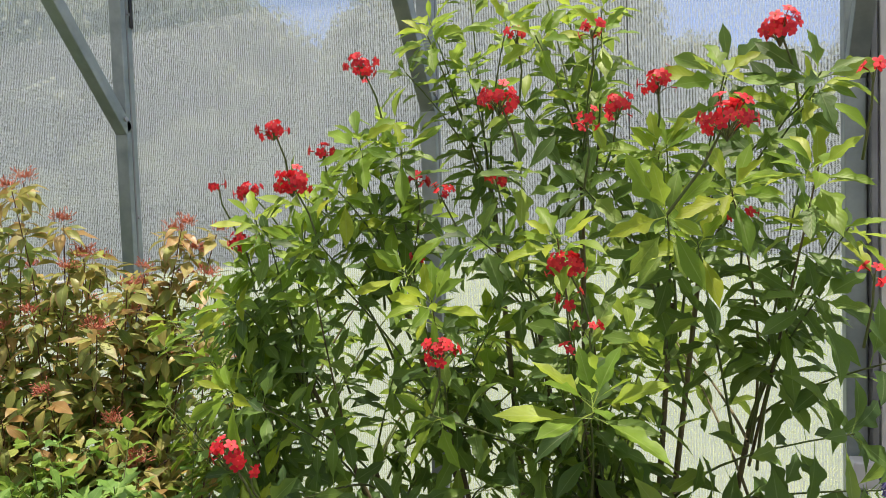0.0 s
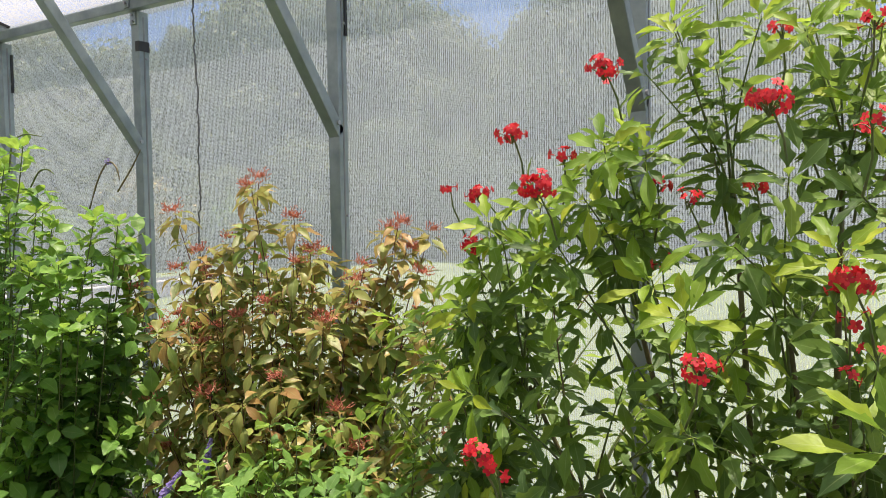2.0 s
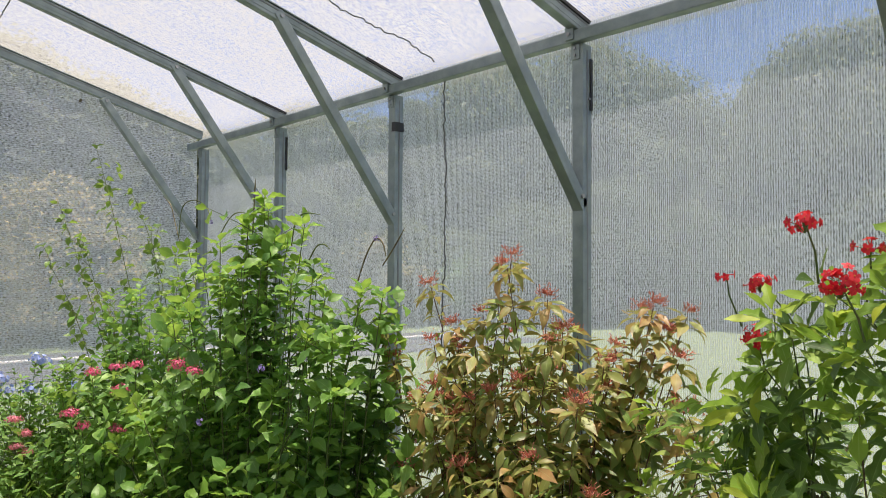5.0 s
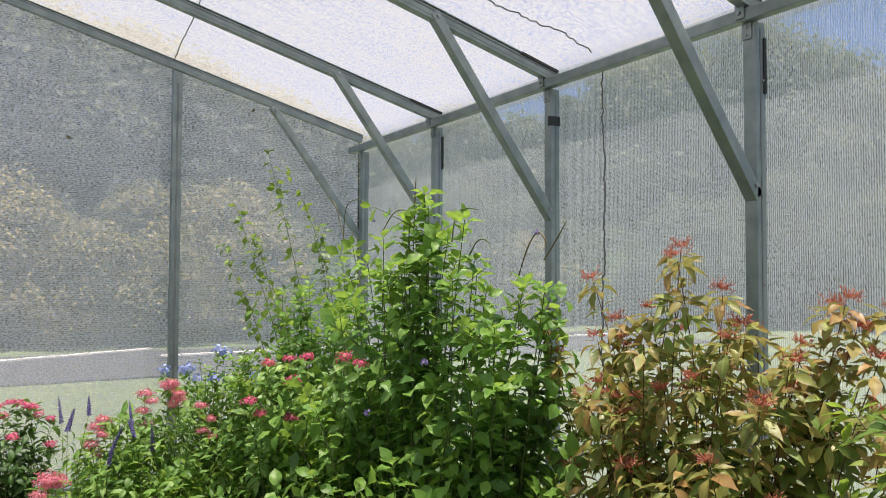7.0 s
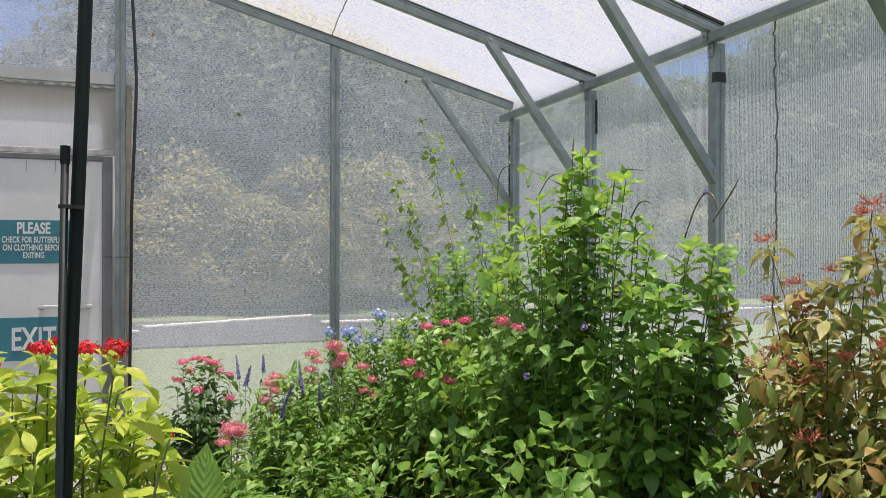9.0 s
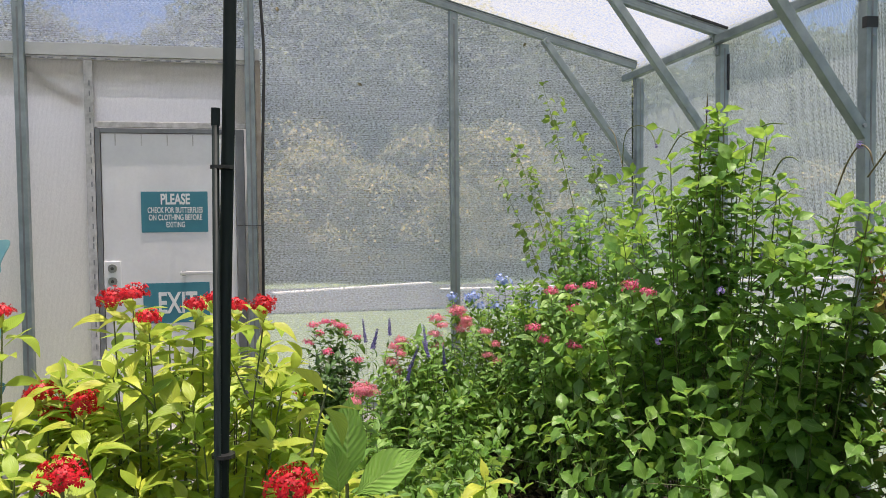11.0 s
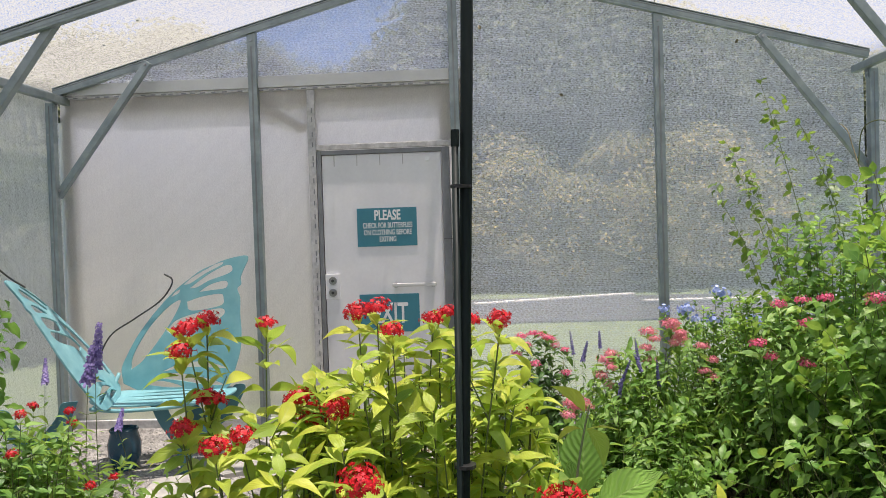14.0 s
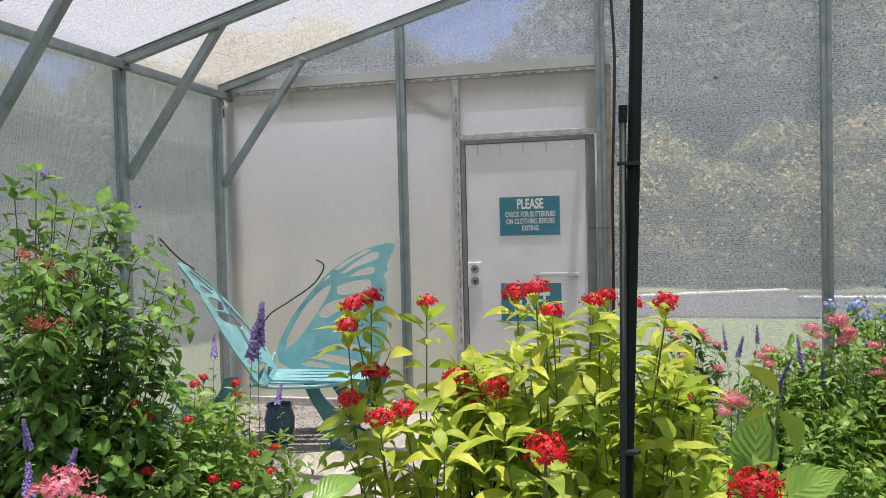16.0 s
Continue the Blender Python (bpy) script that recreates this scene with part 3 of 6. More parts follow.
for i in range(34):
    y = -2.86 + 2.83 * (i + rng.random() * 0.6) / 34
    part("staple", boxed(0.016, 0.019, y - 0.018, y + 0.018, HEAD - 0.022, HEAD - 0.014), M_JAMB, w)
for i in range(26):
    z = 0.15 + 2.3 * (i + rng.random() * 0.6) / 26
    part("staple", boxed(0.018, 0.0205, -1.03, -1.022, z - 0.018, z + 0.018), M_JAMB, w)

# framing that shows dark through the sheet
part("header", boxed(-0.075, -0.02, -2.95, 0.012, 2.43, HEAD, bevel=0.004), M_WOOD, w, "header behind the sheet")
part("back_stud", boxed(-0.075, -0.02, -0.072, 0.012, 2.12, 2.428, bevel=0.003), M_WOOD, w)
part("back_stud", boxed(-0.075, -0.02, -1.06, -1.0, 0.05, 2.428, bevel=0.003), M_WOOD, w)
part("back_stud", boxed(-0.075, -0.02, -2.98, -2.9, 0.05, 2.428, bevel=0.003), M_WOOD, w)
part("back_brace", bar((-0.05, -1.40, 2.42), (-0.05, -1.10, 2.25), 0.04, 0.075, bevel=0.003), M_WOOD, w)

# the lobby behind the door
v = thing("lobby", "white lobby behind the exit door", "lobby", kind="structure")
part("back_wall", boxed(-0.86, -0.80, -3.0, 0.06, 0, 2.405), M_WHITE, v)
part("side_wall", boxed(-0.80, -0.05, -3.06, -3.0, 0, 2.37), M_WHITE, v)
part("side_wall", boxed(-0.80, -0.08, 0.03, 0.06, 0, 2.37), M_WHITE, v)
cloth("roof", lambda a, b: (-0.9 + 0.85 * a, -3.1 + 3.135 * b, 2.61), 6, 20, M_LOBBY, v, 0.002)
for y in (-2.96, -1.5, 0.02):
    part("post", boxed(-0.85, -0.81, y - 0.02, y + 0.02, 2.407, 2.603), M_STEEL, v)

# ---- the door ----
door = thing("door_1", "closed white exit door with two teal signs", "door", kind="structure")
part("jamb", boxed(-0.03, 0.02, -1.0, -0.968, 0.0, 2.07, bevel=0.003), M_JAMB, door)
part("jamb", boxed(-0.03, 0.02, -0.063, -0.005, 0.0, 2.07, bevel=0.003), M_JAMB, door)
part("jamb", boxed(-0.03, 0.02, -0.967, -0.064, 2.038, 2.07, bevel=0.003), M_JAMB, door)
leaf = part("leaf", boxed(-0.03, 0.008, -0.964, -0.067, 0.012, 2.034, bevel=0.004), M_DOOR, door)
for i in range(4):
    y = -0.87 + i * 0.172
    part("drip_mark", boxed(0.0081, 0.0093, y - 0.004, y + 0.004, 1.95, 2.03), M_TRIM, leaf)
plate = part("lock_plate", boxed(0.008, 0.018, -0.965, -0.853, 0.955, 1.145, bevel=0.003), M_DOOR, door, "pale double lock plate")
for z in (1.095, 1.005):
    part("cylinder", disc(bmesh.new(), (0.022, -0.908, z), (1, 0, 0), 0.030, 0.012, 20), M_CHROME, plate)
    part("keyhole", disc(bmesh.new(), (0.031, -0.908, z), (1, 0, 0), 0.011, 0.008, 10), M_DARK, plate)
bar_ob = part("push_bar", bar((0.05, -0.455, 1.052), (0.05, -0.125, 1.052), 0.02, 0.026, bevel=0.006), M_WHITE, door, "white pull bar")
for y in (-0.43, -0.15):
    part("bracket", boxed(0.008, 0.05, y - 0.012, y + 0.012, 1.035, 1.07, bevel=0.003), M_JAMB, bar_ob)
part("button", disc(bmesh.new(), (0.014, -0.17, 1.985), (1, 0, 0), 0.017, 0.012, 14), M_LETTER, door, "round white plastic button")


def words(text, size, y, z, x, parent, squeeze=0.68, weight=0.0018):
    cu = bpy.data.curves.new("letters", "FONT")
    cu.body, cu.size, cu.align_x, cu.align_y, cu.extrude, cu.offset = text, size, "CENTER", "CENTER", 0.0012, weight * size / 0.1
    ob = bpy.data.objects.new("letters", cu)
    me = bpy.data.meshes.new_from_object(ob)
    me.materials.clear()
    me.materials.append(M_LETTER)
    me.transform(Matrix.Diagonal((squeeze, 1, 1, 1)))
    bpy.data.objects.remove(ob)
    o = part("lettering", me, None, parent)
    o.matrix_local = pose(x, y, z, 90, 0, 90)


sign = thing("notice_sign", "teal sign asking visitors to check for butterflies", "sign")
part("board", boxed(0.0085, 0.0125, -0.711, -0.262, 1.343, 1.63, bevel=0.001), M_SIGN, sign)
words("PLEASE", 0.103, -0.482, 1.573, 0.0137, sign, 0.62, 0.003)
words("CHECK FOR BUTTERFLIES", 0.056, -0.482, 1.498, 0.0137, sign, 0.58)
words("ON CLOTHING BEFORE", 0.056, -0.482, 1.446, 0.0137, sign, 0.6)
words("EXITING", 0.054, -0.482, 1.395, 0.0137, sign, 0.62)
sign = thing("exit_sign", "teal exit sign on the white door", "sign")
part("board", boxed(0.0085, 0.0125, -0.712, -0.262, 0.70, 0.985, bevel=0.001), M_SIGN, sign)
words("EXIT", 0.21, -0.482, 0.835, 0.0137, sign, 0.62, 0.002)

# ---- plants: shapes of leaves and flowers ----
def leaf_shape(widths, length_steps=6, fold=0.25, curl=0.35, ripple=0.0, petiole=0.0):
    """A leaf 1 long along +y, face up: half widths from base to tip, folded along its midrib and arched down. Gives places, faces, uv."""
    steps = max(8, 3 * (len(widths) - 1) // 2)
    knots, widths = widths, []
    for i in range(steps + 1):
        u = i / steps * (len(knots) - 1)
        k = min(int(u), len(knots) - 2)
        q = [knots[min(max(j, 0), len(knots) - 1)] for j in (k - 1, k, k + 1, k + 2)]
        f = u - k
        widths.append(max(0.0, q[1] + 0.5 * f * (q[2] - q[0] + f * (2 * q[0] - 5 * q[1] + 4 * q[2] - q[3] + f * (3 * (q[1] - q[2]) + q[3] - q[0])))))
    n = len(widths) - 1
    vs, uv, fs = [], [], []
    for i, w in enumerate(widths):
        t = i / n
        a = curl * t
        y = petiole + (1 - petiole) * (math.sin(a) / curl if curl else t)
        z = -(1 - petiole) * ((1 - math.cos(a)) / curl if curl else 0.0)
        for k in (-1, 0, 1):
            vs.append((k * w, y, z + abs(k) * w * fold + (ripple * math.sin(i * 2.1 + k) * w if k else 0)))
            uv.append((0.5 + 0.5 * k, t))
    for i in range(n):
        a = 3 * i
        fs += [(a, a + 1, a + 4, a + 3), (a + 1, a + 2, a + 5, a + 4)]
    if petiole:
        b = len(vs)
        vs += [(-0.008, 0, 0.01), (0.008, 0, 0.01), (0.008, petiole, 0), (-0.008, petiole, 0)]
        uv += [(0.5, 0.0)] * 4
        fs.append((b, b + 1, b + 2, b + 3))
    return np.array(vs, float), fs, np.array(uv, float)


def join(shapes):
    vs, fs, uv, n = [], [], [], 0
    for v, f, u in shapes:
        vs.append(v), uv.append(u)
        fs += [tuple(i + n for i in q) for q in f]
        n += len(v)
    return np.concatenate(vs), fs, np.concatenate(uv)


def moved(shape, m):
    v, f, u = shape
    a = np.array(m)
    return v @ a[:3, :3].T + a[:3, 3], f, u


def shape_mesh(name, shape, materials, slots=None):
    v, f, u = shape
    me = bpy.data.meshes.new(name)
    me.from_pydata(v.tolist(), [], f)
    for m in materials:
        me.materials.append(m)
    if slots is not None:
        me.polygons.foreach_set("material_index", slots)
    me.polygons.foreach_set("use_smooth", [True] * len(f))
    lay = me.uv_layers.new(name="UVMap")
    idx = np.empty(len(me.loops), int)
    me.loops.foreach_get("vertex_index", idx)
    lay.data.foreach_set("uv", u[idx].ravel())
    return me


FIDDLE = (0.0, 0.03, 0.07, 0.135, 0.175, 0.12, 0.09, 0.105, 0.11, 0.075, 0.03, 0.0)
OBOVATE = (0.0, 0.03, 0.062, 0.092, 0.118, 0.125, 0.10, 0.045, 0.0)
OVATE = (0.0, 0.15, 0.235, 0.24, 0.19, 0.10, 0.0)
LANCE = (0.0, 0.10, 0.165, 0.175, 0.135, 0.065, 0.0)
ELLIPSE = (0.0, 0.08, 0.135, 0.145, 0.105, 0.045, 0.0)
SMALL = (0.0, 0.2, 0.25, 0.18, 0.0)
SH_FIDDLE = [leaf_shape(w, fold=f, curl=c, petiole=0.2, ripple=0.08) for w, f, c in ((FIDDLE, 0.3, 0.3), (OBOVATE, 0.4, 0.5), (OBOVATE, 0.2, 0.15), (FIDDLE, 0.35, 0.6), (OBOVATE, 0.5, 0.75), (FIDDLE, 0.55, 0.45))]
SH_OVATE = [leaf_shape(OVATE, fold=f, curl=c, petiole=0.14, ripple=0.16) for f, c in ((0.25, 0.35), (0.4, 0.7), (0.15, 0.2), (0.3, 1.0))]
SH_LANCE = [leaf_shape(LANCE, fold=f, curl=c, petiole=0.06, ripple=0.06) for f, c in ((0.35, 0.5), (0.5, 0.9), (0.2, 0.25), (0.4, 1.3))]
SH_ELLIPSE = [leaf_shape(ELLIPSE, fold=f, curl=c, petiole=0.16, ripple=0.12) for f, c in ((0.3, 0.6), (0.5, 1.1), (0.15, 0.3), (0.35, 1.4))]
SH_BROAD = [leaf_shape((0.0, 0.13, 0.225, 0.25, 0.21, 0.11, 0.0), fold=f, curl=c, petiole=0.05, ripple=0.05) for f, c in ((0.3, 0.25), (0.22, 0.5))]
SH_SMALL = [leaf_shape(SMALL, fold=f, curl=c, petiole=0.1) for f, c in ((0.25, 0.4), (0.4, 0.9), (0.1, 0.2))]


def petal_star(petals, length, width, cup=0.25, tube=0.0, tube_r=0.0012):
    """A flower facing +z, with its petals at z = tube above its foot."""
    vs, fs = [], []
    for k in range(petals):
        a = 2 * math.pi * k / petals
        c, s = math.cos(a), math.sin(a)
        b = len(vs)
        for r, w, z in ((0.0, 0.12, 0.0), (0.5, 0.5, cup * 0.25), (0.85, 0.42, cup * 0.2), (1.0, 0.1, cup * 0.05)):
            for k2 in (-1, 1):
                x, y = r * length, k2 * w * width
                vs.append((x * c - y * s, x * s + y * c, tube + z * length))
        for i in range(3):
            fs.append((b + 2 * i, b + 2 * i + 1, b + 2 * i + 3, b + 2 * i + 2))
    if tube:
        b = len(vs)
        for z, r in ((0, tube_r * 0.7), (tube, tube_r)):
            for k in range(3):
                vs.append((r * math.cos(k * 2.094), r * math.sin(k * 2.094), z))
        fs += [(b + k, b + (k + 1) % 3, b + 3 + (k + 1) % 3, b + 3 + k) for k in range(3)]
    return np.array(vs), fs, np.full((len(vs), 2), 0.5)


def facing(d, spin=0.0, at=(0, 0, 0), size=1.0):
    q = Vector(d).to_track_quat("Z", "Y").to_matrix().to_4x4()
    return Matrix.Translation(at) @ q @ pose(0, 0, 0, 0, 0, spin) @ Matrix.Scale(size, 4)


def flower_dome(rng, count, radius, star, flat=0.7):
    """A dense rounded head of small flowers."""
    out = []
    for i in range(count):
        h = 1 - (i + 0.5) / count * 1.05
        r = math.sqrt(max(0.0, 1 - h * h))
        a = i * 2.39996 + rng.random() * 0.4
        d = Vector((r * math.cos(a), r * math.sin(a), h * flat + 0.05))
        out.append(moved(star, facing(d, rng.random() * 360, d * radius * rng.uniform(0.2, 0.95), rng.uniform(0.75, 1.2))))
    return join(out)


def tube_spray(rng, count, length):
    """Slender tubes that spread from one point: a head of buds."""
    vs, fs = [], []
    arms = [rng.random() * 6.283 for _ in range(6)]
    for i in range(count):
        a, out = arms[i % 6] + rng.gauss(0, 0.28), rng.random() ** 0.7
        d = Vector((math.cos(a) * 0.5 * out + rng.gauss(0, 0.4), math.sin(a) * 0.5 * out + rng.gauss(0, 0.4), rng.uniform(0.2, 1.0))).normalized()
        x = d.cross(Vector((0.3, 0.2, 1))).normalized()
        y = d.cross(x)
        L, b = length * rng.uniform(0.35, 0.75), len(vs)
        start = Vector((math.cos(a), math.sin(a), 0.7 - 0.4 * out + rng.gauss(0, 0.35))) * length * 1.35 * out
        for t, r in ((0.0, 0.0006), (0.75, 0.0016), (1.0, 0.0006)):
            for k in range(3):
                vs.append(tuple(start + d * L * t + r * (x * math.cos(k * 2.094) + y * math.sin(k * 2.094))))
        for j in range(2):
            fs += [(b + 3 * j + k, b + 3 * j + (k + 1) % 3, b + 3 * j + 3 + (k + 1) % 3, b + 3 * j + 3 + k) for k in range(3)]
    v = np.array(vs)
    return v, fs, np.full((len(v), 2), 0.5)


def spike_head(rng, length, radius, star):
    """An upright spike with whorls of small flowers."""
    out, z = [], 0.0
    while z < length:
        t = z / length
        for k in range(5):
            a = k * 1.26 + rng.random() * 0.8
            d = Vector((math.cos(a), math.sin(a), 0.45))
            out.append(moved(star, facing(d, rng.random() * 360, Vector((0, 0, z)) + d * radius * 0.6 * (1 - 0.65 * t), (1.15 - 0.6 * t) * rng.uniform(0.8, 1.2))))
        z += length * (0.06 + 0.04 * rng.random())
    return join(out)


_r = random.Random(11)
STAR_PENTA = petal_star(5, 0.0046, 0.0026, 0.35, 0.009, 0.0008)
STAR_JAT = petal_star(5, 0.0088, 0.0060, 0.25, 0.008)
STAR_PLUMB = petal_star(5, 0.011, 0.012, 0.15, 0.014)
STAR_SALVIA = petal_star(3, 0.0085, 0.005, 0.6)
H_PENTA = [shape_mesh("flower_head", flower_dome(_r, n, r, STAR_PENTA), [P_DEEP]) for n, r in ((110, 0.026), (86, 0.023), (60, 0.018))]
M_JAT = shape_mesh("flower", STAR_JAT, [P_RED])
STAMEN = shape_mesh("stamen", petal_star(3, 0.0013, 0.001, 0.9, 0.0095), [P_CENTRE])
H_PINK = [shape_mesh("flower_head", flower_dome(_r, n, r, STAR_PENTA, 0.4), [P_PINK]) for n, r in ((130, 0.043), (100, 0.035))]
H_HOT = [shape_mesh("flower_head", flower_dome(_r, n, r, STAR_PENTA, 0.7), [P_HOT]) for n, r in ((80, 0.034), (62, 0.028))]
H_FIRE = [shape_mesh("bud_spray", tube_spray(_r, n, L), [P_ORANGE]) for n, L in ((95, 0.022), (70, 0.019))]
H_PLUMB = [shape_mesh("blossom", flower_dome(_r, 20, 0.042, STAR_PLUMB), [P_BLUE])]
H_SALVIA = [shape_mesh("flower_spike", spike_head(_r, L, 0.017, petal_star(3, 0.011, 0.007, 0.6)), [P_VIOLET]) for L in (0.11, 0.085)]
H_INDIGO = [shape_mesh("flower_spike", spike_head(_r, L, 0.009, STAR_SALVIA), [P_INDIGO]) for L in (0.12, 0.09)]
H_PORTER = [shape_mesh("floret", flower_dome(_r, 6, 0.014, petal_star(5, 0.005, 0.005, 0.3)), [P_VIOLET])]
LOOSE = Vector((5.65, 0.35, 1.3))     # pieces nearest to the path's side are kept as single leaves


HOLLOW = Vector((2.56, 1.42, 0.36))   # the shaded gap below the shrubs, with bare mulch


class Plant:
    """A shrub: stems, leaves in one or two ages, and flower heads."""

    def __init__(self, name, label, category, seed, stem_material, group="", loose=220):
        self.ob = thing(name, label, category, group)
        self.rng, self.stem_mat, self.loose = random.Random(seed), stem_material, loose
        self.leaves, self.stems = [], []

    def leaf(self, shapes, material, at, along, up, size):
        q = at - HOLLOW
        if (q.x / 0.50) ** 2 + (q.y / 0.25) ** 2 + (q.z / 0.36) ** 2 < self.rng.uniform(0.3, 1.0):
            return
        y = Vector(along).normalized()
        x = y.cross(Vector(up))
        if x.length < 1e-4:
            x = Vector((1, 0, 0))
        x.normalize()
        m = Matrix((x, y, x.cross(y))).transposed().to_4x4() @ pose(0, 0, 0, 0, self.rng.gauss(0, 16), 0) @ Matrix.Scale(size, 4)
        m.translation = at
        self.leaves.append((self.rng.randrange(len(shapes)), id(shapes), shapes, material, m))

    def shoot(self, a, b, radius=0.004, bow=0.12, first=0.35, step=0.035, per=2, size=0.09, tip=0.6, rise=35, droop=0.25, shapes=None, old=None, young=None, new_from=0.86, crown=0, twist=90.0, grow=1.0, twigs=0, reach=0.2, fan=(12, 62)):
        """A stem from a to b with leaves on its upper part. rise: degrees by which leaves stand up from the stem; tip: their size at the end;
        crown: leaves in the rosette at its end."""
        g, a, b = self.rng, Vector(a), Vector(b)
        L = (b - a).length
        side = Vector((g.gauss(0, 1), g.gauss(0, 1), 0)) * L * bow * 0.4
        mid = (a + b) / 2 + side + Vector((a.x - b.x, a.y - b.y, 0)) * 0.22
        curve = lambda t: a * (1 - t) ** 2 + mid * 2 * t * (1 - t) + b * t * t  # noqa: E731
        pts = [curve(i / 7) for i in range(8)]
        self.stems.append((pts, [radius * (1 - 0.6 * i / 7) for i in range(8)]))
        n = max(2, int(L * (1 - first) / step))
        az = g.random() * 360
        for i in range(n):
            t = first + (1 - first) * (i + g.random() * 0.5) / n
            p, d = curve(t), (curve(min(1, t + 0.02)) - curve(t - 0.02)).normalized()
            o = d.cross(Vector((0.21, 0.4, 0.11))).normalized()
            s = (t - first) / (1 - first)
            sz = size * (tip + (1 - tip) * (1 - s) ** 0.7) * g.uniform(0.72, 1.12) * (grow if s < 0.8 else 1)
            for k in range(per):
                turn = Matrix.Rotation(radians(az + k * 360 / per + g.gauss(0, 14)), 3, d)
                w = turn @ o
                el = radians(g.gauss(rise * (0.45 + 0.75 * s), 14))
                along = w * math.cos(el) + d * math.sin(el) + Vector((0, 0, -droop * (1.15 - s) * g.uniform(0.3, 1.5)))
                self.leaf(shapes, young if s > new_from and young else old, p, along, d + Vector((0, 0, 0.6)), sz)
            az += twist if per > 1 else 137.5
        for k in range(twigs):
            t = first + (0.95 - first) * (k + g.random()) / twigs
            p, d = curve(t), (curve(min(1, t + 0.02)) - curve(t - 0.02)).normalized()
            w = Matrix.Rotation(g.random() * 6.283, 3, d) @ d.cross(Vector((0.21, 0.4, 0.11))).normalized()
            end = p + (w + d * g.uniform(0.3, 1.0)).normalized() * reach * g.uniform(0.6, 1.2) + Vector((0, 0, 0.03))
            self.shoot(p, end, radius * 0.6, bow, 0.2, step, per, size * 0.92, tip, rise, droop, shapes, old, young, new_from, max(2, crown // 2), twist, grow, fan=fan)
        d = (curve(1) - curve(0.95)).normalized()
        o = d.cross(Vector((0.21, 0.4, 0.11))).normalized()
        for k in range(crown):
            w = Matrix.Rotation(radians(k * 137.5 + g.gauss(0, 10)), 3, d) @ o
            el = radians(fan[0] + fan[1] * k / max(1, crown) + g.gauss(0, 7))
            along = w * math.cos(el) + d * math.sin(el) + Vector((0, 0, -0.12))
            self.leaf(shapes, young or old, curve(1) - d * 0.02 * (1 - k / crown), along, d, size * g.uniform(0.8, 1.1) * (1.05 - 0.55 * k / crown))
        return b, d

    def head(self, meshes, at, up=(0, 0, 1), size=1.0, name=None, label=""):
        me = meshes[self.rng.randrange(len(meshes))]
        o = part(name or me.name.split(".")[0], me, None, self.ob, label)
        if me in H_FIRE:
            o["kind"] = "stuff"
        o.matrix_local = self.ob.matrix_world.inverted() @ facing(Vector(up) + Vector((self.rng.gauss(0, 0.12), self.rng.gauss(0, 0.12), 0)), self.rng.random() * 360, at, size * self.rng.uniform(0.9, 1.1))
        return o

    def cyme(self, at, count, radius, mesh, lean=(0, -0.35, 0.1)):
        """A loose cluster of flowers, each a part, on thin stalks."""
        g, at = self.rng, Vector(at)
        for i in range(count):
            a, h = i * 2.39996 + g.random(), g.uniform(-0.75, 1.0)
            r = math.sqrt(max(0.05, 1 - h * h))
            d = Vector((r * math.cos(a), r * math.sin(a), h * 0.8))
            p = at + d * radius * g.uniform(0.25, 1.1)
            o = part("flower", mesh, None, self.ob)
            part("stamen", STAMEN, None, o)
            o.matrix_local = self.ob.matrix_world.inverted() @ facing(d + Vector(lean), g.random() * 360, p, g.uniform(0.8, 1.15))
            self.stems.append(([at - Vector((0, 0, radius * 0.9)), (at + p) / 2 - Vector((0, 0, radius * 0.3)), p], [0.0009, 0.0007, 0.0006]))

    def done(self):
        inv = self.ob.matrix_world.inverted()
        self.stems.sort(key=lambda q: -(Vector(q[0][0]) - Vector(q[0][-1])).length)
        for pts, radii in self.stems[:24]:
            part("stem", sweep(bmesh.new(), pts, radii, 6, False), self.stem_mat, self.ob, smooth=True).matrix_local = inv
        bm = bmesh.new()
        for pts, radii in self.stems[24:]:
            sweep(bm, pts, radii, 5, False)
        if self.stems[24:]:
            o = part("branchwork", bm, M_TWIG if self.stem_mat == M_BROWN else self.stem_mat, self.ob, smooth=True)
            o.matrix_local, o["kind"] = inv, "stuff"
        self.leaves.sort(key=lambda q: (q[4].translation - LOOSE).length)
        shared, rest = {}, {}
        for i, (k, key, shapes, mat, m) in enumerate(self.leaves):
            if i < self.loose:
                if (key, k, mat.name) not in shared:
                    shared[key, k, mat.name] = shape_mesh("leaf", shapes[k], [mat])
                part("leaf", shared[key, k, mat.name], None, self.ob).matrix_local = inv @ m
            else:
                rest.setdefault(mat.name, []).append(moved(shapes[k], m))
        for name, shapes in rest.items():
            o = part("foliage", shape_mesh("foliage", join(shapes), [bpy.data.materials[name]]), None, self.ob)
            o["kind"] = "stuff"
            o.matrix_local = inv
        return self.ob


def shell(rng, centre, radii, inner=0.55, low=-0.2):
    """A random place in the outer part of an ellipsoid."""
    while True:
        p = Vector((rng.uniform(-1, 1), rng.uniform(-1, 1), rng.uniform(low, 1)))
        if inner < p.length < 1:
            return Vector(centre) + Vector((p.x * radii[0], p.y * radii[1], p.z * radii[2]))


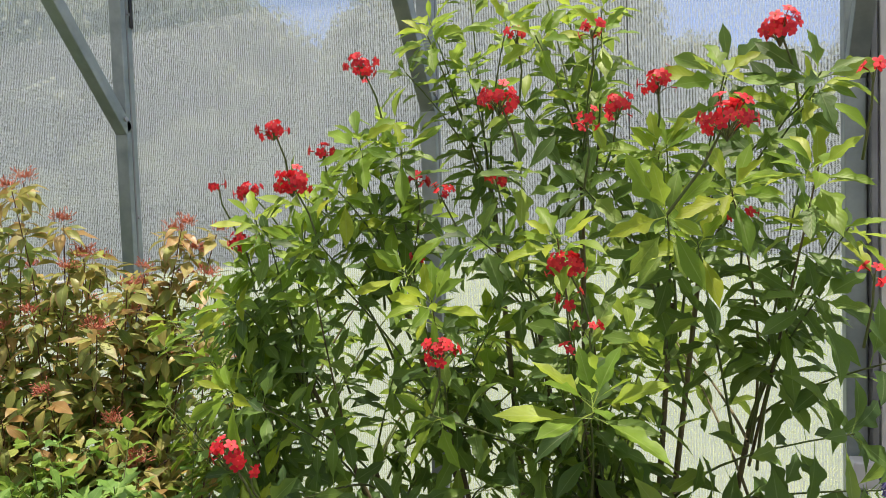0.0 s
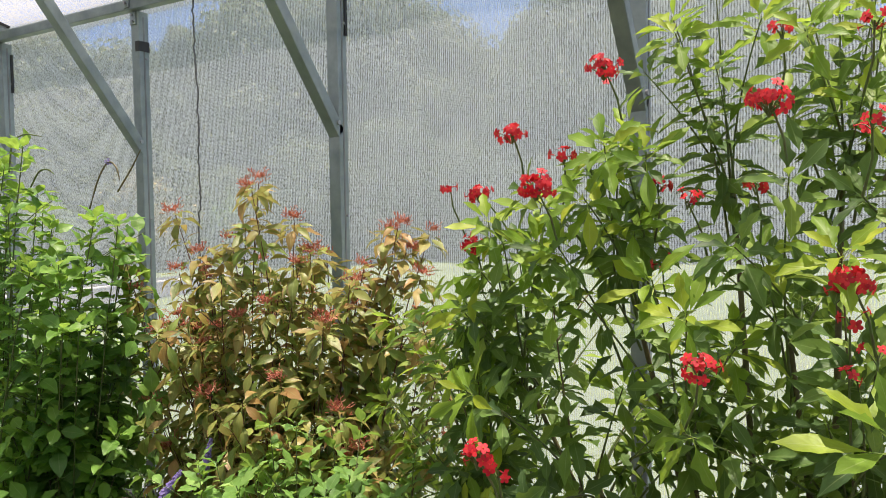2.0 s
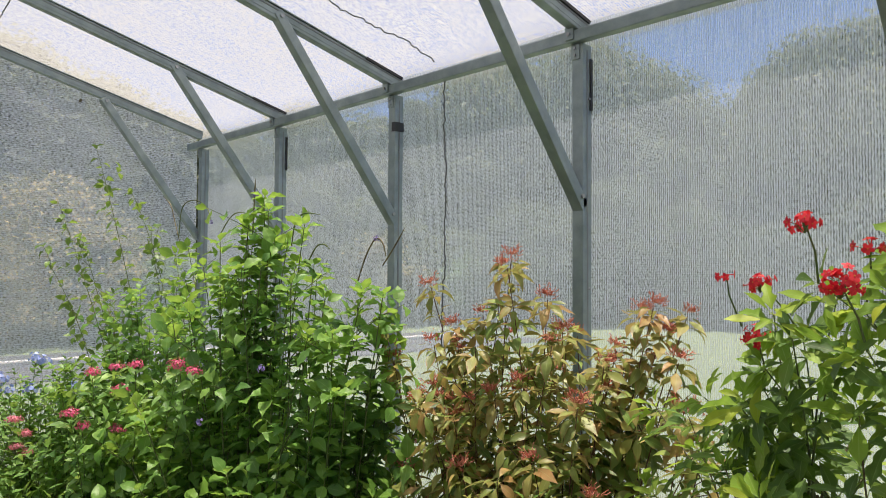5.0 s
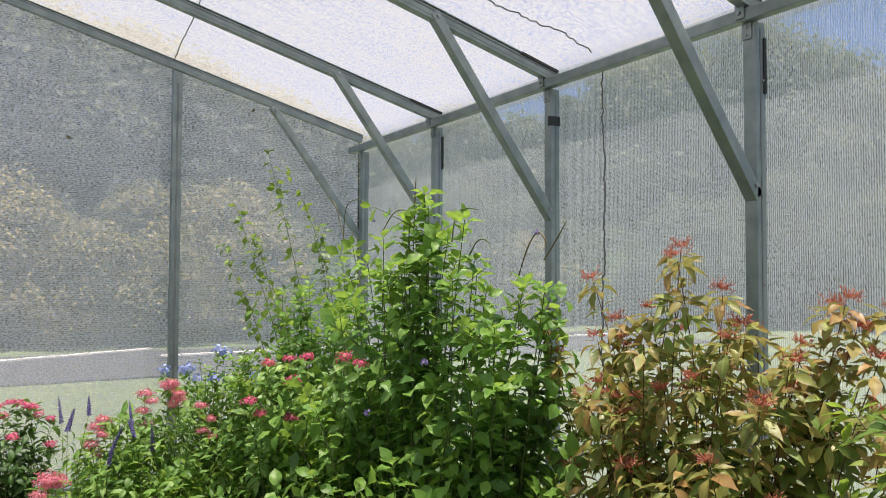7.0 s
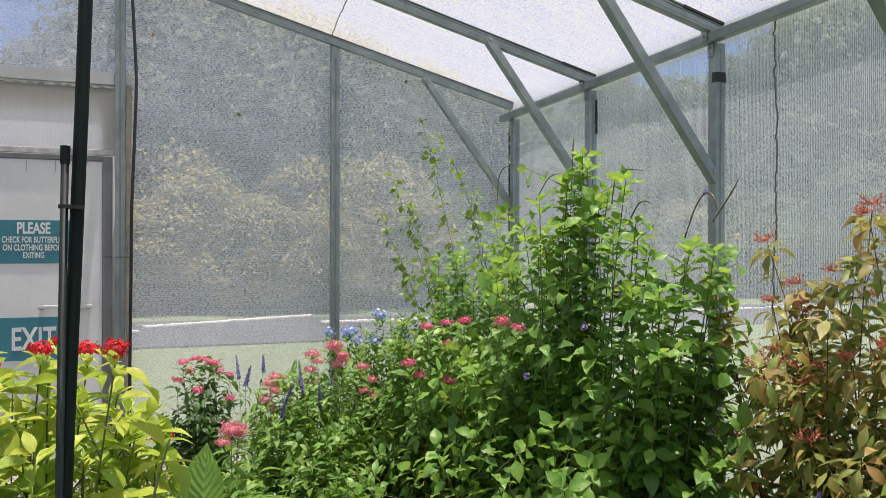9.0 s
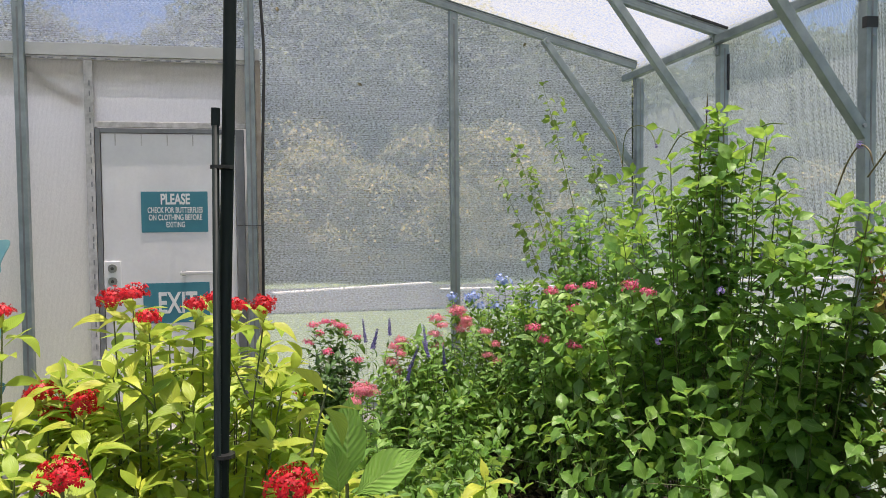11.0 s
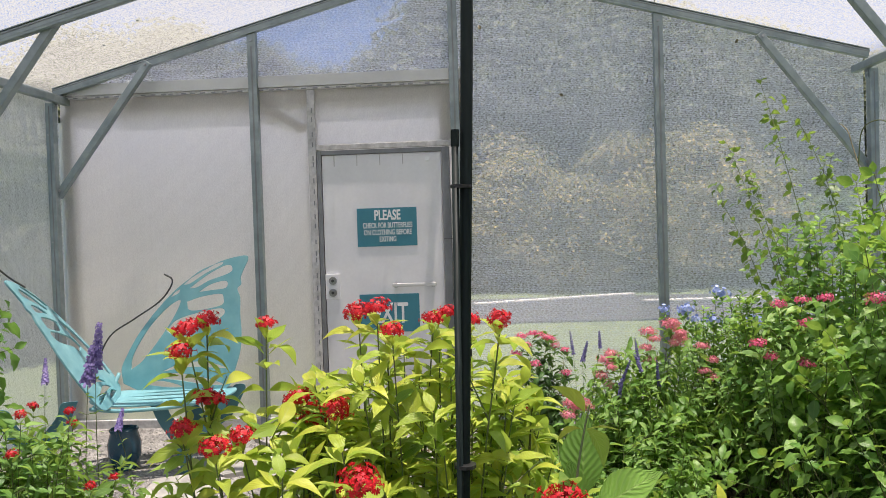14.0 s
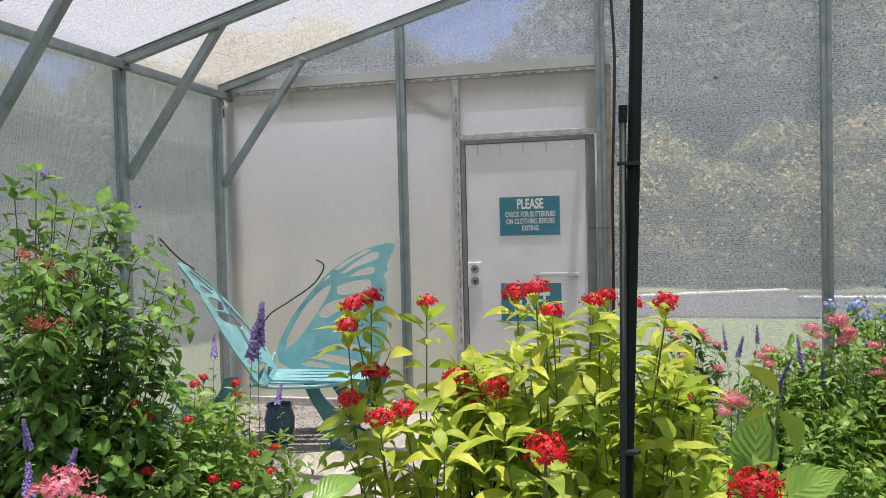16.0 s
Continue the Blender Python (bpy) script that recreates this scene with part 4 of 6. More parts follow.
# ---- the scarlet jatropha ----
jat = Plant("jatropha_shrub", "tall green jatropha shrub with scarlet flower clusters", "shrub", 3, M_BROWN, loose=300)
JAT_FLOWERS = ((5.35, 1.71, 1.69, 0), (5.63, 1.56, 1.59, 0), (5.85, 1.64, 1.61, 1), (5.93, 1.36, 1.52, 0), (5.73, 1.50, 1.355, 0), (5.30, 1.33, 1.12, 1), (5.56, 1.46, 1.235, 1),
               (5.20, 1.66, 1.585, 1), (5.08, 1.76, 1.485, 1), (5.29, 1.555, 1.485, 0), (6.01, 1.60, 1.66, 0), (5.63, 1.70, 1.71, 2), (5.75, 1.70, 1.71, 2), (5.75, 1.60, 1.56, 2),
               (5.79, 1.65, 1.58, 1), (5.30, 1.65, 1.54, 2), (5.43, 1.75, 1.49, 2), (5.49, 1.70, 1.46, 2), (5.60, 1.65, 1.48, 2), (5.10, 1.70, 1.39, 1))
JAT_SMALL = ((5.45, 1.70, 1.36), (5.73, 1.50, 1.31), (5.76, 1.50, 1.265), (5.73, 1.50, 1.235), (6.10, 1.50, 1.34), (6.10, 1.50, 1.58), (5.96, 1.60, 1.42), (5.02, 1.75, 1.50), (5.32, 1.35, 1.10))
JAT_TIPS = ((5.78, 1.365, 1.19), (5.38, 1.62, 1.55), (5.72, 1.50, 1.39), (5.53, 1.52, 1.30), (5.94, 1.60, 1.61), (6.06, 1.60, 1.60), (5.94, 1.50, 1.45), (5.85, 1.65, 1.51), (6.04, 1.50, 1.47),
            (5.43, 1.86, 1.79), (5.49, 1.93, 1.85), (5.58, 1.85, 1.77), (5.63, 1.96, 1.86), (5.7, 1.82, 1.75), (5.75, 1.88, 1.79), (5.38, 1.85, 1.70), (5.51, 1.83, 1.69), (5.66, 1.70, 1.71), (5.46, 1.75, 1.74), (5.76, 1.75, 1.72), (5.28, 1.60, 1.38), (5.19, 1.50, 1.16), (5.40, 1.70, 1.43), (5.35, 1.60, 1.47), (6.11, 1.70, 1.39), (5.58, 1.60, 1.39), (5.90, 1.55, 1.38),
            (5.34, 1.66, 1.52), (5.38, 1.70, 1.55), (5.13, 1.70, 1.43), (5.17, 1.68, 1.39), (5.43, 1.68, 1.54), (5.11, 1.70, 1.34), (5.25, 1.66, 1.39), (5.29, 1.62, 1.30), (5.95, 1.68, 1.63), (6.06, 1.66, 1.58), (6.04, 1.64, 1.47), (5.86, 1.66, 1.52), (5.46, 1.60, 1.34), (5.13, 1.65, 1.11), (5.09, 1.68, 1.28), (5.22, 1.74, 1.46))
JK = dict(radius=0.0028, first=0.4, step=0.016, per=1, size=0.100, twigs=0, reach=0.15, tip=0.72, rise=16, droop=0.10, shapes=SH_FIDDLE, old=L_JAT, young=L_JAT_NEW, new_from=0.9, fan=(2, 60))


JAT_FORKS = ((5.02, 1.92, 0.72), (5.12, 1.90, 1.08), (5.28, 1.86, 0.92), (5.36, 1.84, 1.28), (5.47, 1.80, 1.02), (5.52, 1.95, 1.46), (5.63, 1.82, 1.22), (5.70, 1.92, 1.50), (5.74, 1.74, 0.98), (5.86, 1.84, 1.26), (5.98, 1.80, 1.06), (5.92, 1.88, 1.42))


def jat_foot(p):
    """The fork of a limb from which the shoot to p springs: the nearest one that lies well below it."""
    p = Vector(p)
    fork = min(JAT_FORKS, key=lambda f: abs((Vector(f) - p - Vector((0, 0.12, -0.28))).length))
    return Vector(fork) + Vector((jat.rng.gauss(0, 0.015), jat.rng.gauss(0, 0.015), -abs(jat.rng.gauss(0, 0.06))))


for k, fork in enumerate(JAT_FORKS):
    foot = Vector((5.5 + 0.022 * k, 1.98 + 0.02 * (k % 3), 0.02))
    bend = foot.lerp(Vector(fork), 0.45) + Vector((jat.rng.gauss(0, 0.03), 0.05, -0.05))
    jat.stems.append((smooth_line([foot, bend, fork], 6), [0.0105 - 0.0005 * n for n in range(13)]))
for i, (x, y, z, kind) in enumerate(JAT_FLOWERS):
    p = Vector((x, y, z))
    base = p + Vector((jat.rng.gauss(0, 0.03), 0.05, -0.10))
    jat.shoot(jat_foot(p), base, crown=7, **{**JK, "young": L_JAT_NEW if i % 3 == 0 else L_JAT})
    jat.stems.append(([base, (base + p) / 2 + Vector((0.006, 0, 0)), p], [0.0022, 0.0018, 0.0014]))
    jat.cyme(p, (26, 16, 7)[kind], (0.025, 0.021, 0.016)[kind], M_JAT)
for x, y, z in JAT_SMALL:
    jat.stems.append(([(x, y + 0.06, z - 0.10), (x, y + 0.01, z - 0.04), (x, y, z)], [0.002, 0.0016, 0.0012]))
    jat.cyme((x, y, z), 3, 0.015, M_JAT)
for i, p in enumerate(JAT_TIPS):
    jat.shoot(jat_foot(p), p, crown=10 if i else 0, **{**JK, "first": 0.85 if i == 0 else 0.08 if p[2] > 1.55 else 0.35, "young": L_JAT_NEW if i % 5 else L_JAT})
hub, axis = Vector((5.78, 1.36, 1.212)), Vector((0.04, -0.42, 0.9)).normalized()
for k in range(12):
    w = Matrix.Rotation(radians(k * 137.5), 3, axis) @ axis.cross(Vector((0, 0, 1))).normalized()
    el = radians(4 + 5 * k)
    jat.leaf(SH_FIDDLE[:1] if k % 3 else SH_FIDDLE[2:3], L_JAT_NEW, hub - axis * 0.035 * (1 - k / 12), w * math.cos(el) + axis * math.sin(el), axis, 0.122 * (1 - 0.045 * k))
for i in range(6):
    p = shell(jat.rng, (5.68, 1.98, 1.22), (0.62, 0.50, 0.72), 0.5, -0.15)
    if p.z < 0.75 + 0.6 * max(0.0, 5.5 - p.x) and p.x < 5.3:
        p.z += 0.25
    if p.x > 5.85 and p.z < 1.2 and i % 3:
        continue
    if p.x < 5.35:
        p.z = min(p.z, 1.5 - (5.35 - p.x) * 0.6)
    jat.shoot(jat_foot(p), p, crown=7, **{**JK, "young": L_JAT_NEW if jat.rng.random() < 0.35 else None})
for i in range(9):
    p = (jat.rng.uniform(4.98, 5.45), jat.rng.uniform(1.6, 2.05), jat.rng.uniform(0.8, 1.36))
    jat.shoot(jat_foot(p), p, crown=8, **{**JK, "young": L_JAT_NEW if jat.rng.random() < 0.35 else L_JAT})
for i in range(24):
    p = (jat.rng.uniform(4.70, 5.15), jat.rng.uniform(1.72, 1.98), jat.rng.uniform(0.85, 1.30))
    jat.shoot(jat_foot(p), p, crown=8, **{**JK, "young": L_JAT_NEW if i % 2 else L_JAT})
for i in range(42):
    p = Vector((jat.rng.uniform(5.30, 5.95), jat.rng.uniform(1.60, 2.06), jat.rng.uniform(0.72, 1.26)))
    if i > 16:
        p.x = jat.rng.uniform(5.46, 5.86)
    jat.shoot(jat_foot(p), p, crown=8, **{**JK, "droop": 0.45, "size": 0.112, "first": 0.25, "young": L_JAT_NEW if i % 5 == 0 else L_JAT})
for a, b in (((5.86, 1.84, 0.92), (6.10, 1.62, 1.11)), ((5.86, 1.84, 0.88), (6.14, 1.66, 1.02)), ((5.92, 1.88, 0.80), (6.02, 1.60, 0.93)), ((5.98, 1.80, 1.06), (6.16, 1.60, 1.22)), ((5.98, 1.80, 1.06), (6.05, 1.58, 1.30))):
    jat.shoot(a, b, crown=7, **{**JK, "droop": 0.5, "size": 0.115, "young": L_JAT})
for i in range(15):
    p = Vector((jat.rng.uniform(4.98, 5.9), jat.rng.uniform(1.95, 2.3), jat.rng.uniform(0.75, 1.4)))
    p.z = min(p.z, 1.15 + 0.4 * (p.x - 4.98))
    jat.shoot(jat_foot(p) + Vector((0, 0.15, 0)), p, crown=8, **{**JK, "droop": 0.3, "size": 0.112, "first": 0.25, "young": L_JAT})
jat.done()

# ---- the rusty firebush ----
fire = Plant("firebush", "rusty olive firebush with orange bud sprays", "shrub", 5, M_RED_STEM, loose=280)
FIRE_TIPS = ((4.14, 2.12, 1.55), (3.79, 2.10, 1.46), (3.66, 2.00, 1.33), (3.78, 1.95, 1.22), (4.04, 2.10, 1.37), (4.33, 2.20, 1.32), (4.26, 2.20, 1.32), (4.53, 2.05, 1.26), (4.33, 1.95, 1.20),
             (4.52, 1.95, 1.16), (4.23, 1.95, 1.16), (4.46, 1.85, 1.03), (4.48, 2.30, 1.39), (4.63, 2.30, 1.39), (4.66, 2.20, 1.27), (4.82, 2.05, 1.15), (3.91, 2.10, 1.33), (4.26, 1.97, 1.52), (4.34, 2.05, 1.43), (4.37, 2.08, 1.34), (4.56, 2.24, 1.41), (4.48, 2.18, 1.29), (4.58, 2.25, 1.34))
FK = dict(radius=0.0032, first=0.4, step=0.042, per=3, size=0.112, tip=0.6, rise=14, droop=0.45, twigs=2, reach=0.17, shapes=SH_ELLIPSE, old=L_FIRE, young=L_FIRE_TOP, new_from=0.84, crown=7, twist=60.0, fan=(-22, 48))
fire_foot = lambda p: (4.22 + (p[0] - 4.22) * 0.45, 2.16 + (p[1] - 2.16) * 0.4, 0.05)  # noqa: E731
for i, p in enumerate(FIRE_TIPS):
    b, d = fire.shoot(fire_foot(p), p, **{**FK, "crown": 9, "tip": 0.7, "droop": 0.3, "fan": (-16, 36)})
    fire.head(H_FIRE, b + d * 0.014, d, 1.0)
for i in range(52):
    p = shell(fire.rng, (4.22, 2.10, 0.93), (0.60, 0.38, 0.44), 0.45, -0.6)
    b, d = fire.shoot(fire_foot(p), p, **{**FK, "droop": 0.5})
    if fire.rng.random() < 0.75:
        fire.head(H_FIRE, b + d * 0.014, d, 1.0)
fire.done()

# ---- the green porterweed ----
port = Plant("porterweed_shrub", "dense green porterweed shrub with thin violet flower spikes", "shrub", 7, M_TWIG, loose=300)
PK = dict(radius=0.004, first=0.35, step=0.05, per=2, size=0.1, twigs=2, reach=0.2, tip=0.62, rise=22, droop=0.10, shapes=SH_OVATE, old=L_PORTER, young=L_PORTER_NEW, new_from=0.82, crown=5)
PORT_TIPS = ((3.24, 1.77, 1.785), (3.19, 1.80, 1.735), (3.29, 1.76, 1.73), (3.22, 1.72, 1.68), (3.10, 1.78, 1.67), (3.50, 1.78, 1.67), (3.16, 1.77, 1.70), (3.05, 1.80, 1.55), (3.30, 1.80, 1.58), (3.41, 1.89, 1.48), (3.45, 1.75, 1.46), (3.60, 1.80, 1.42), (2.95, 1.78, 1.5), (2.80, 1.85, 1.42), (3.70, 1.86, 1.40), (3.0, 1.6, 1.36), (3.72, 1.66, 1.31), (2.65, 1.95, 1.42), (2.75, 1.70, 1.40), (3.55, 1.70, 1.47), (3.82, 1.75, 1.28), (2.55, 1.75, 1.24), (3.36, 1.62, 1.52), (2.90, 1.70, 1.53), (3.08, 1.68, 1.62), (3.25, 1.82, 1.64), (2.70, 1.85, 1.50), (2.12, 1.92, 1.60), (2.42, 1.85, 1.62), (3.36, 1.80, 1.62), (3.50, 1.82, 1.53), (3.78, 1.82, 1.45), (3.86, 1.84, 1.44), (2.46, 1.82, 1.48))
port_foot = lambda p: (3.28 + (p[0] - 3.28) * 0.4, 1.75 + (p[1] - 1.75) * 0.4, 0.05)  # noqa: E731
for p in PORT_TIPS:
    port.shoot(port_foot(p), p, **PK)
for i in range(62):
    p = shell(port.rng, (3.24, 1.72, 0.58), (0.74, 0.60, 0.92), 0.6, -0.25)
    port.shoot(port_foot(p), p, **{**PK, "new_from": 0.5})
for i in range(9):
    h = port.rng.random()
    a = port.rng.random() * 6.283
    r = ((1 - h) * 0.66 + 0.05) * port.rng.uniform(0.4, 1.0)
    p = (3.20 + r * math.cos(a), 1.78 + 0.8 * r * math.sin(a), 1.2 + 0.42 * h)
    port.shoot(port_foot(p), p, **{**PK, "first": 0.55, "reach": 0.15, "droop": 0.3})
for i in range(30):
    p = (port.rng.uniform(3.62, 3.9), port.rng.uniform(1.65, 1.95), port.rng.uniform(0.75, 1.35))
    port.shoot((3.62, 1.8, 0.05), p, **PK)
SPIKES = (((2.12, 1.95, 1.62), (2.03, 1.95, 1.77), (1.98, 1.95, 1.85), (1.89, 1.95, 1.90)), ((2.08, 1.95, 1.68), (2.12, 1.95, 1.83), (2.26, 1.95, 1.857), (2.39, 1.95, 1.81), (2.44, 1.95, 1.74)),
          ((2.72, 1.85, 1.66), (2.83, 1.85, 1.74), (2.93, 1.85, 1.75), (3.03, 1.85, 1.715)), ((3.16, 1.77, 1.66), (3.17, 1.77, 1.80), (3.176, 1.77, 1.857)), ((3.385, 1.80, 1.60), (3.41, 1.80, 1.686), (3.474, 1.80, 1.712), (3.57, 1.80, 1.70)),
          ((3.50, 1.80, 1.55), (3.545, 1.80, 1.594), (3.59, 1.80, 1.60), (3.625, 1.80, 1.584)), ((3.70, 1.86, 1.48), (3.747, 1.86, 1.568), (3.794, 1.86, 1.614), (3.83, 1.86, 1.60), (3.847, 1.86, 1.556)),
          ((3.78, 1.90, 1.53), (3.842, 1.90, 1.592), (3.892, 1.90, 1.65)), ((1.80, 1.75, 1.25), (1.654, 1.75, 1.357), (1.543, 1.75, 1.436)))
for i, line in enumerate(SPIKES):
    pts = smooth_line(line, 6)
    part("flower_spike", sweep(bmesh.new(), pts, [0.0026] * (len(pts) - 4) + [0.0022, 0.0018, 0.0013, 0.0007], 6), M_BROWN if i in (0, 3, 6, 7) else M_TWIG, port.ob, "thin dark flower spike", True)
    if i in (1, 3, 6):
        port.head(H_PORTER, pts[-1 if i == 1 else len(pts) // 2], (0.5, -0.5, 0.3), 1.1, "floret")
for p in ((3.72, 1.62, 1.31), (3.50, 1.42, 1.05), (3.55, 1.6, 1.2)):
    port.head(H_PORTER, p, (0.5, -0.7, 0.5), 1.3, "floret", "violet floret cluster")
port.done()


# ---- low plants ----
def clump(name, label, seed, centre, radii, shoots, tips, heads, stem=M_TWIG, group="", loose=60, low=-0.5, floor_z=0.05, head_size=0.88, **kw):
    """A low plant: shoots in an ellipsoid and flower heads at given tips."""
    p = Plant(name, label, "flowering plant", seed, stem, group, loose)
    foot = lambda q: (centre[0] + (q[0] - centre[0]) * 0.5, centre[1] + (q[1] - centre[1]) * 0.5, floor_z)  # noqa: E731
    for t in tips:
        b, d = p.shoot(foot(t), Vector(t) - Vector((0, 0, 0.02)), **kw)
        if heads:
            p.head(heads, t, (0.15, 0, 1), head_size)
            if head_size > 1:
                p.head(heads, Vector(t) + Vector((p.rng.gauss(0, 0.05), p.rng.gauss(0, 0.05), p.rng.uniform(-0.06, -0.01))), (0.3, 0, 1), head_size * 0.8)
    for i in range(shoots):
        p.shoot(foot(q := shell(p.rng, centre, radii, 0.5, low)), q, **kw)
    return p


RED_KEYS = dict(radius=0.003, first=0.32, step=0.034, per=2, size=0.084, tip=0.6, twigs=2, reach=0.11, rise=32, droop=0.35, shapes=SH_LANCE, old=L_PENTA, young=L_PENTA_NEW, new_from=0.55, crown=5)
RED_A = ((4.42, -0.21, 1.29), (4.39, -0.19, 1.30), (4.36, -0.10, 1.29), (4.45, -0.21, 1.26), (4.44, -0.17, 1.18), (4.50, -0.19, 1.15), (4.47, -0.11, 1.13), (4.53, -0.13, 1.13), (4.35, -0.05, 1.16), (4.43, 0.03, 1.16))
RED_B = ((4.37, 0.09, 1.31), (4.41, 0.12, 1.28), (4.32, 0.05, 1.30), (4.35, 0.18, 1.29), (4.25, 0.20, 1.29), (4.30, 0.24, 1.28), (4.45, 0.29, 1.30), (4.34, -0.03, 1.13), (4.0, 0.35, 1.06))
clump("red_pentas", "red pentas with yellow-green leaves on tall stems", 21, (4.38, -0.03, 0.93), (0.20, 0.14, 0.28), 30, RED_A, H_PENTA, group="red pentas", loose=150, **RED_KEYS).done()
clump("red_pentas", "bushy red pentas with bright yellow-green leaves", 22, (4.25, 0.14, 0.95), (0.36, 0.29, 0.32), 112, RED_B, H_PENTA, group="red pentas", loose=250, **RED_KEYS).done()
clump("red_pentas", "low yellow-green pentas at the edge of the bed", 24, (4.02, 0.55, 0.66), (0.38, 0.34, 0.30), 54, (), None, group="red pentas", loose=120, **RED_KEYS).done()
near = Plant("red_pentas", "single red pentas stems with large leaves close by", "flowering plant", 23, M_TWIG, "red pentas", 120)
for p, s in (((5.06, 0.18, 1.255), 0.52), ((5.0, 0.33, 1.215), 0.74)):
    near.shoot((p[0] - 0.25, p[1] + 0.02, 0.05), p, **{**RED_KEYS, "first": 0.82, "size": 0.06, "crown": 2})
    near.head(H_PENTA[:2], p, (0.2, 0, 1), s)
for a, d, s in (((4.45, 0.41, 1.02), (0.0, 0.01, 1.0), 0.135), ((4.45, 0.42, 1.0), (0.15, 0.5, 0.4), 0.13), ((4.44, 0.40, 1.0), (0.25, -0.1, 0.9), 0.09),  ((4.75, 0.25, 0.98), (0.2, -0.6, 0.2), 0.11), ((4.75, 0.27, 0.98), (0.2, 0.6, 0.2), 0.11)):
    near.leaf(SH_BROAD, L_PENTA_BIG, Vector(a), d, (0.8, -0.2, 0.5), s)
for a, b in (((5.04, -0.02, 1.187), (4.993, 0.012, 1.222)), ((5.065, -0.027, 1.189), (5.017, -0.042, 1.22))):
    a, b = Vector(a), Vector(b)
    near.leaf(SH_LANCE, L_PORTER, a, b - a, (1.0, 0.1, 0.05), (b - a).length * 1.1)
for x, y, z in ((4.45, 0.41, 1.02), (5.05, -0.023, 1.187), (4.75, 0.26, 1.02)):
    near.stems.append(([(x - 0.1, y, 0.05), (x - 0.03, y, 0.6), (x, y, z)], [0.005, 0.004, 0.003]))
near.done()

LOW = dict(radius=0.0026, first=0.25, step=0.036, per=2, size=0.098, twigs=2, reach=0.14, tip=0.6, rise=32, droop=0.35, shapes=SH_LANCE, old=L_HERB, crown=3)
clump("pink_pentas", "hot pink pentas with dark green leaves", 31, (1.54, 0.53, 0.46), (0.20, 0.18, 0.28), 34, ((1.56, 0.43, 0.855), (1.55, 0.49, 0.87), (1.52, 0.53, 0.86), (1.56, 0.565, 0.85), (1.56, 0.61, 0.81), (1.57, 0.66, 0.785), (1.56, 0.40, 0.765), (1.62, 0.50, 0.72), (1.50, 0.46, 0.80), (1.54, 0.59, 0.84), (1.60, 0.66, 0.665)), H_HOT, group="pink pentas", head_size=0.98, **{**LOW, "old": L_LANTANA, "size": 0.085, "twigs": 1}).done()
clump("pink_pentas", "pale pink pentas in a low spreading clump", 32, (1.88, 1.0, 0.46), (0.42, 0.42, 0.38), 85, ((1.90, 0.85, 0.815), (1.91, 0.82, 0.79), (1.92, 0.80, 0.715), (1.88, 1.035, 0.915), (1.90, 1.15, 0.96), (1.90, 1.13, 0.945), (1.90, 1.185, 0.88), (1.89, 1.29, 0.84), (1.92, 1.29, 0.725), (1.91, 1.02, 0.84)), H_PINK, group="pink pentas", head_size=1.06, **{**LOW, "size": 0.09, "old": L_HERB}).done()
clump("pink_pentas", "hot pink pentas among green foliage", 33, (2.15, 1.62, 0.60), (0.5, 0.35, 0.45), 60, ((1.9, 1.54, 0.85), (2.60, 1.315, 0.955), (2.60, 1.36, 0.905), (2.60, 1.50, 1.03), (2.60, 1.49, 0.875), (2.61, 1.39, 1.11), (2.58, 1.49, 1.12), (2.81, 1.48, 1.15), (3.07, 1.53, 1.17), (3.2, 1.53, 1.16)), H_HOT, group="pink pentas", head_size=0.98, **LOW).done()
clump("pink_pentas", "pink pentas head low in green foliage", 34, (2.85, 0.62, 0.38), (0.45, 0.34, 0.32), 55, ((2.80, 0.575, 0.785), (2.78, 0.60, 0.77)), H_PINK, group="pink pentas", head_size=1.15, **{**LOW, "size": 0.10, "old": L_HERB}).done()
clump("green_herb", "lush light-green herb in front of the pink flowers", 38, (2.25, 0.95, 0.32), (0.55, 0.45, 0.36), 70, (), None, radius=0.0025, first=0.2, step=0.036, per=2, size=0.085, tip=0.6, rise=30, droop=0.3, shapes=SH_LANCE, old=L_HERB, young=L_PORTER_NEW, new_from=0.7, crown=4, twigs=1, reach=0.14, loose=60).done()
clump("green_herb", "low light-green herb with soft rounded leaves", 35, (2.75, 0.92, 0.26), (0.55, 0.30, 0.32), 40, (), None, radius=0.0025, first=0.2, step=0.034, per=2, size=0.07, tip=0.6, rise=30, droop=0.3, shapes=SH_OVATE, old=L_HERB, crown=4, twigs=1, reach=0.14, loose=60).done()
clump("green_herb", "light-green herb with soft rounded leaves below the shrubs", 36, (4.75, 1.66, 0.66), (0.45, 0.36, 0.36), 80, (), None, radius=0.0025, first=0.25, step=0.034, per=2, size=0.07, tip=0.6, rise=30, droop=0.3, shapes=SH_OVATE, old=L_HERB, crown=4, twigs=1, reach=0.14, loose=120).done()
clump("green_herb", "light-green herb filling the bed behind the shrubs", 37, (3.85, 1.50, 0.42), (0.5, 0.3, 0.36), 40, (), None, radius=0.0025, first=0.25, step=0.034, per=2, size=0.07, tip=0.6, rise=30, droop=0.3, shapes=SH_OVATE, old=L_HERB, crown=4, twigs=1, reach=0.14, loose=60).done()
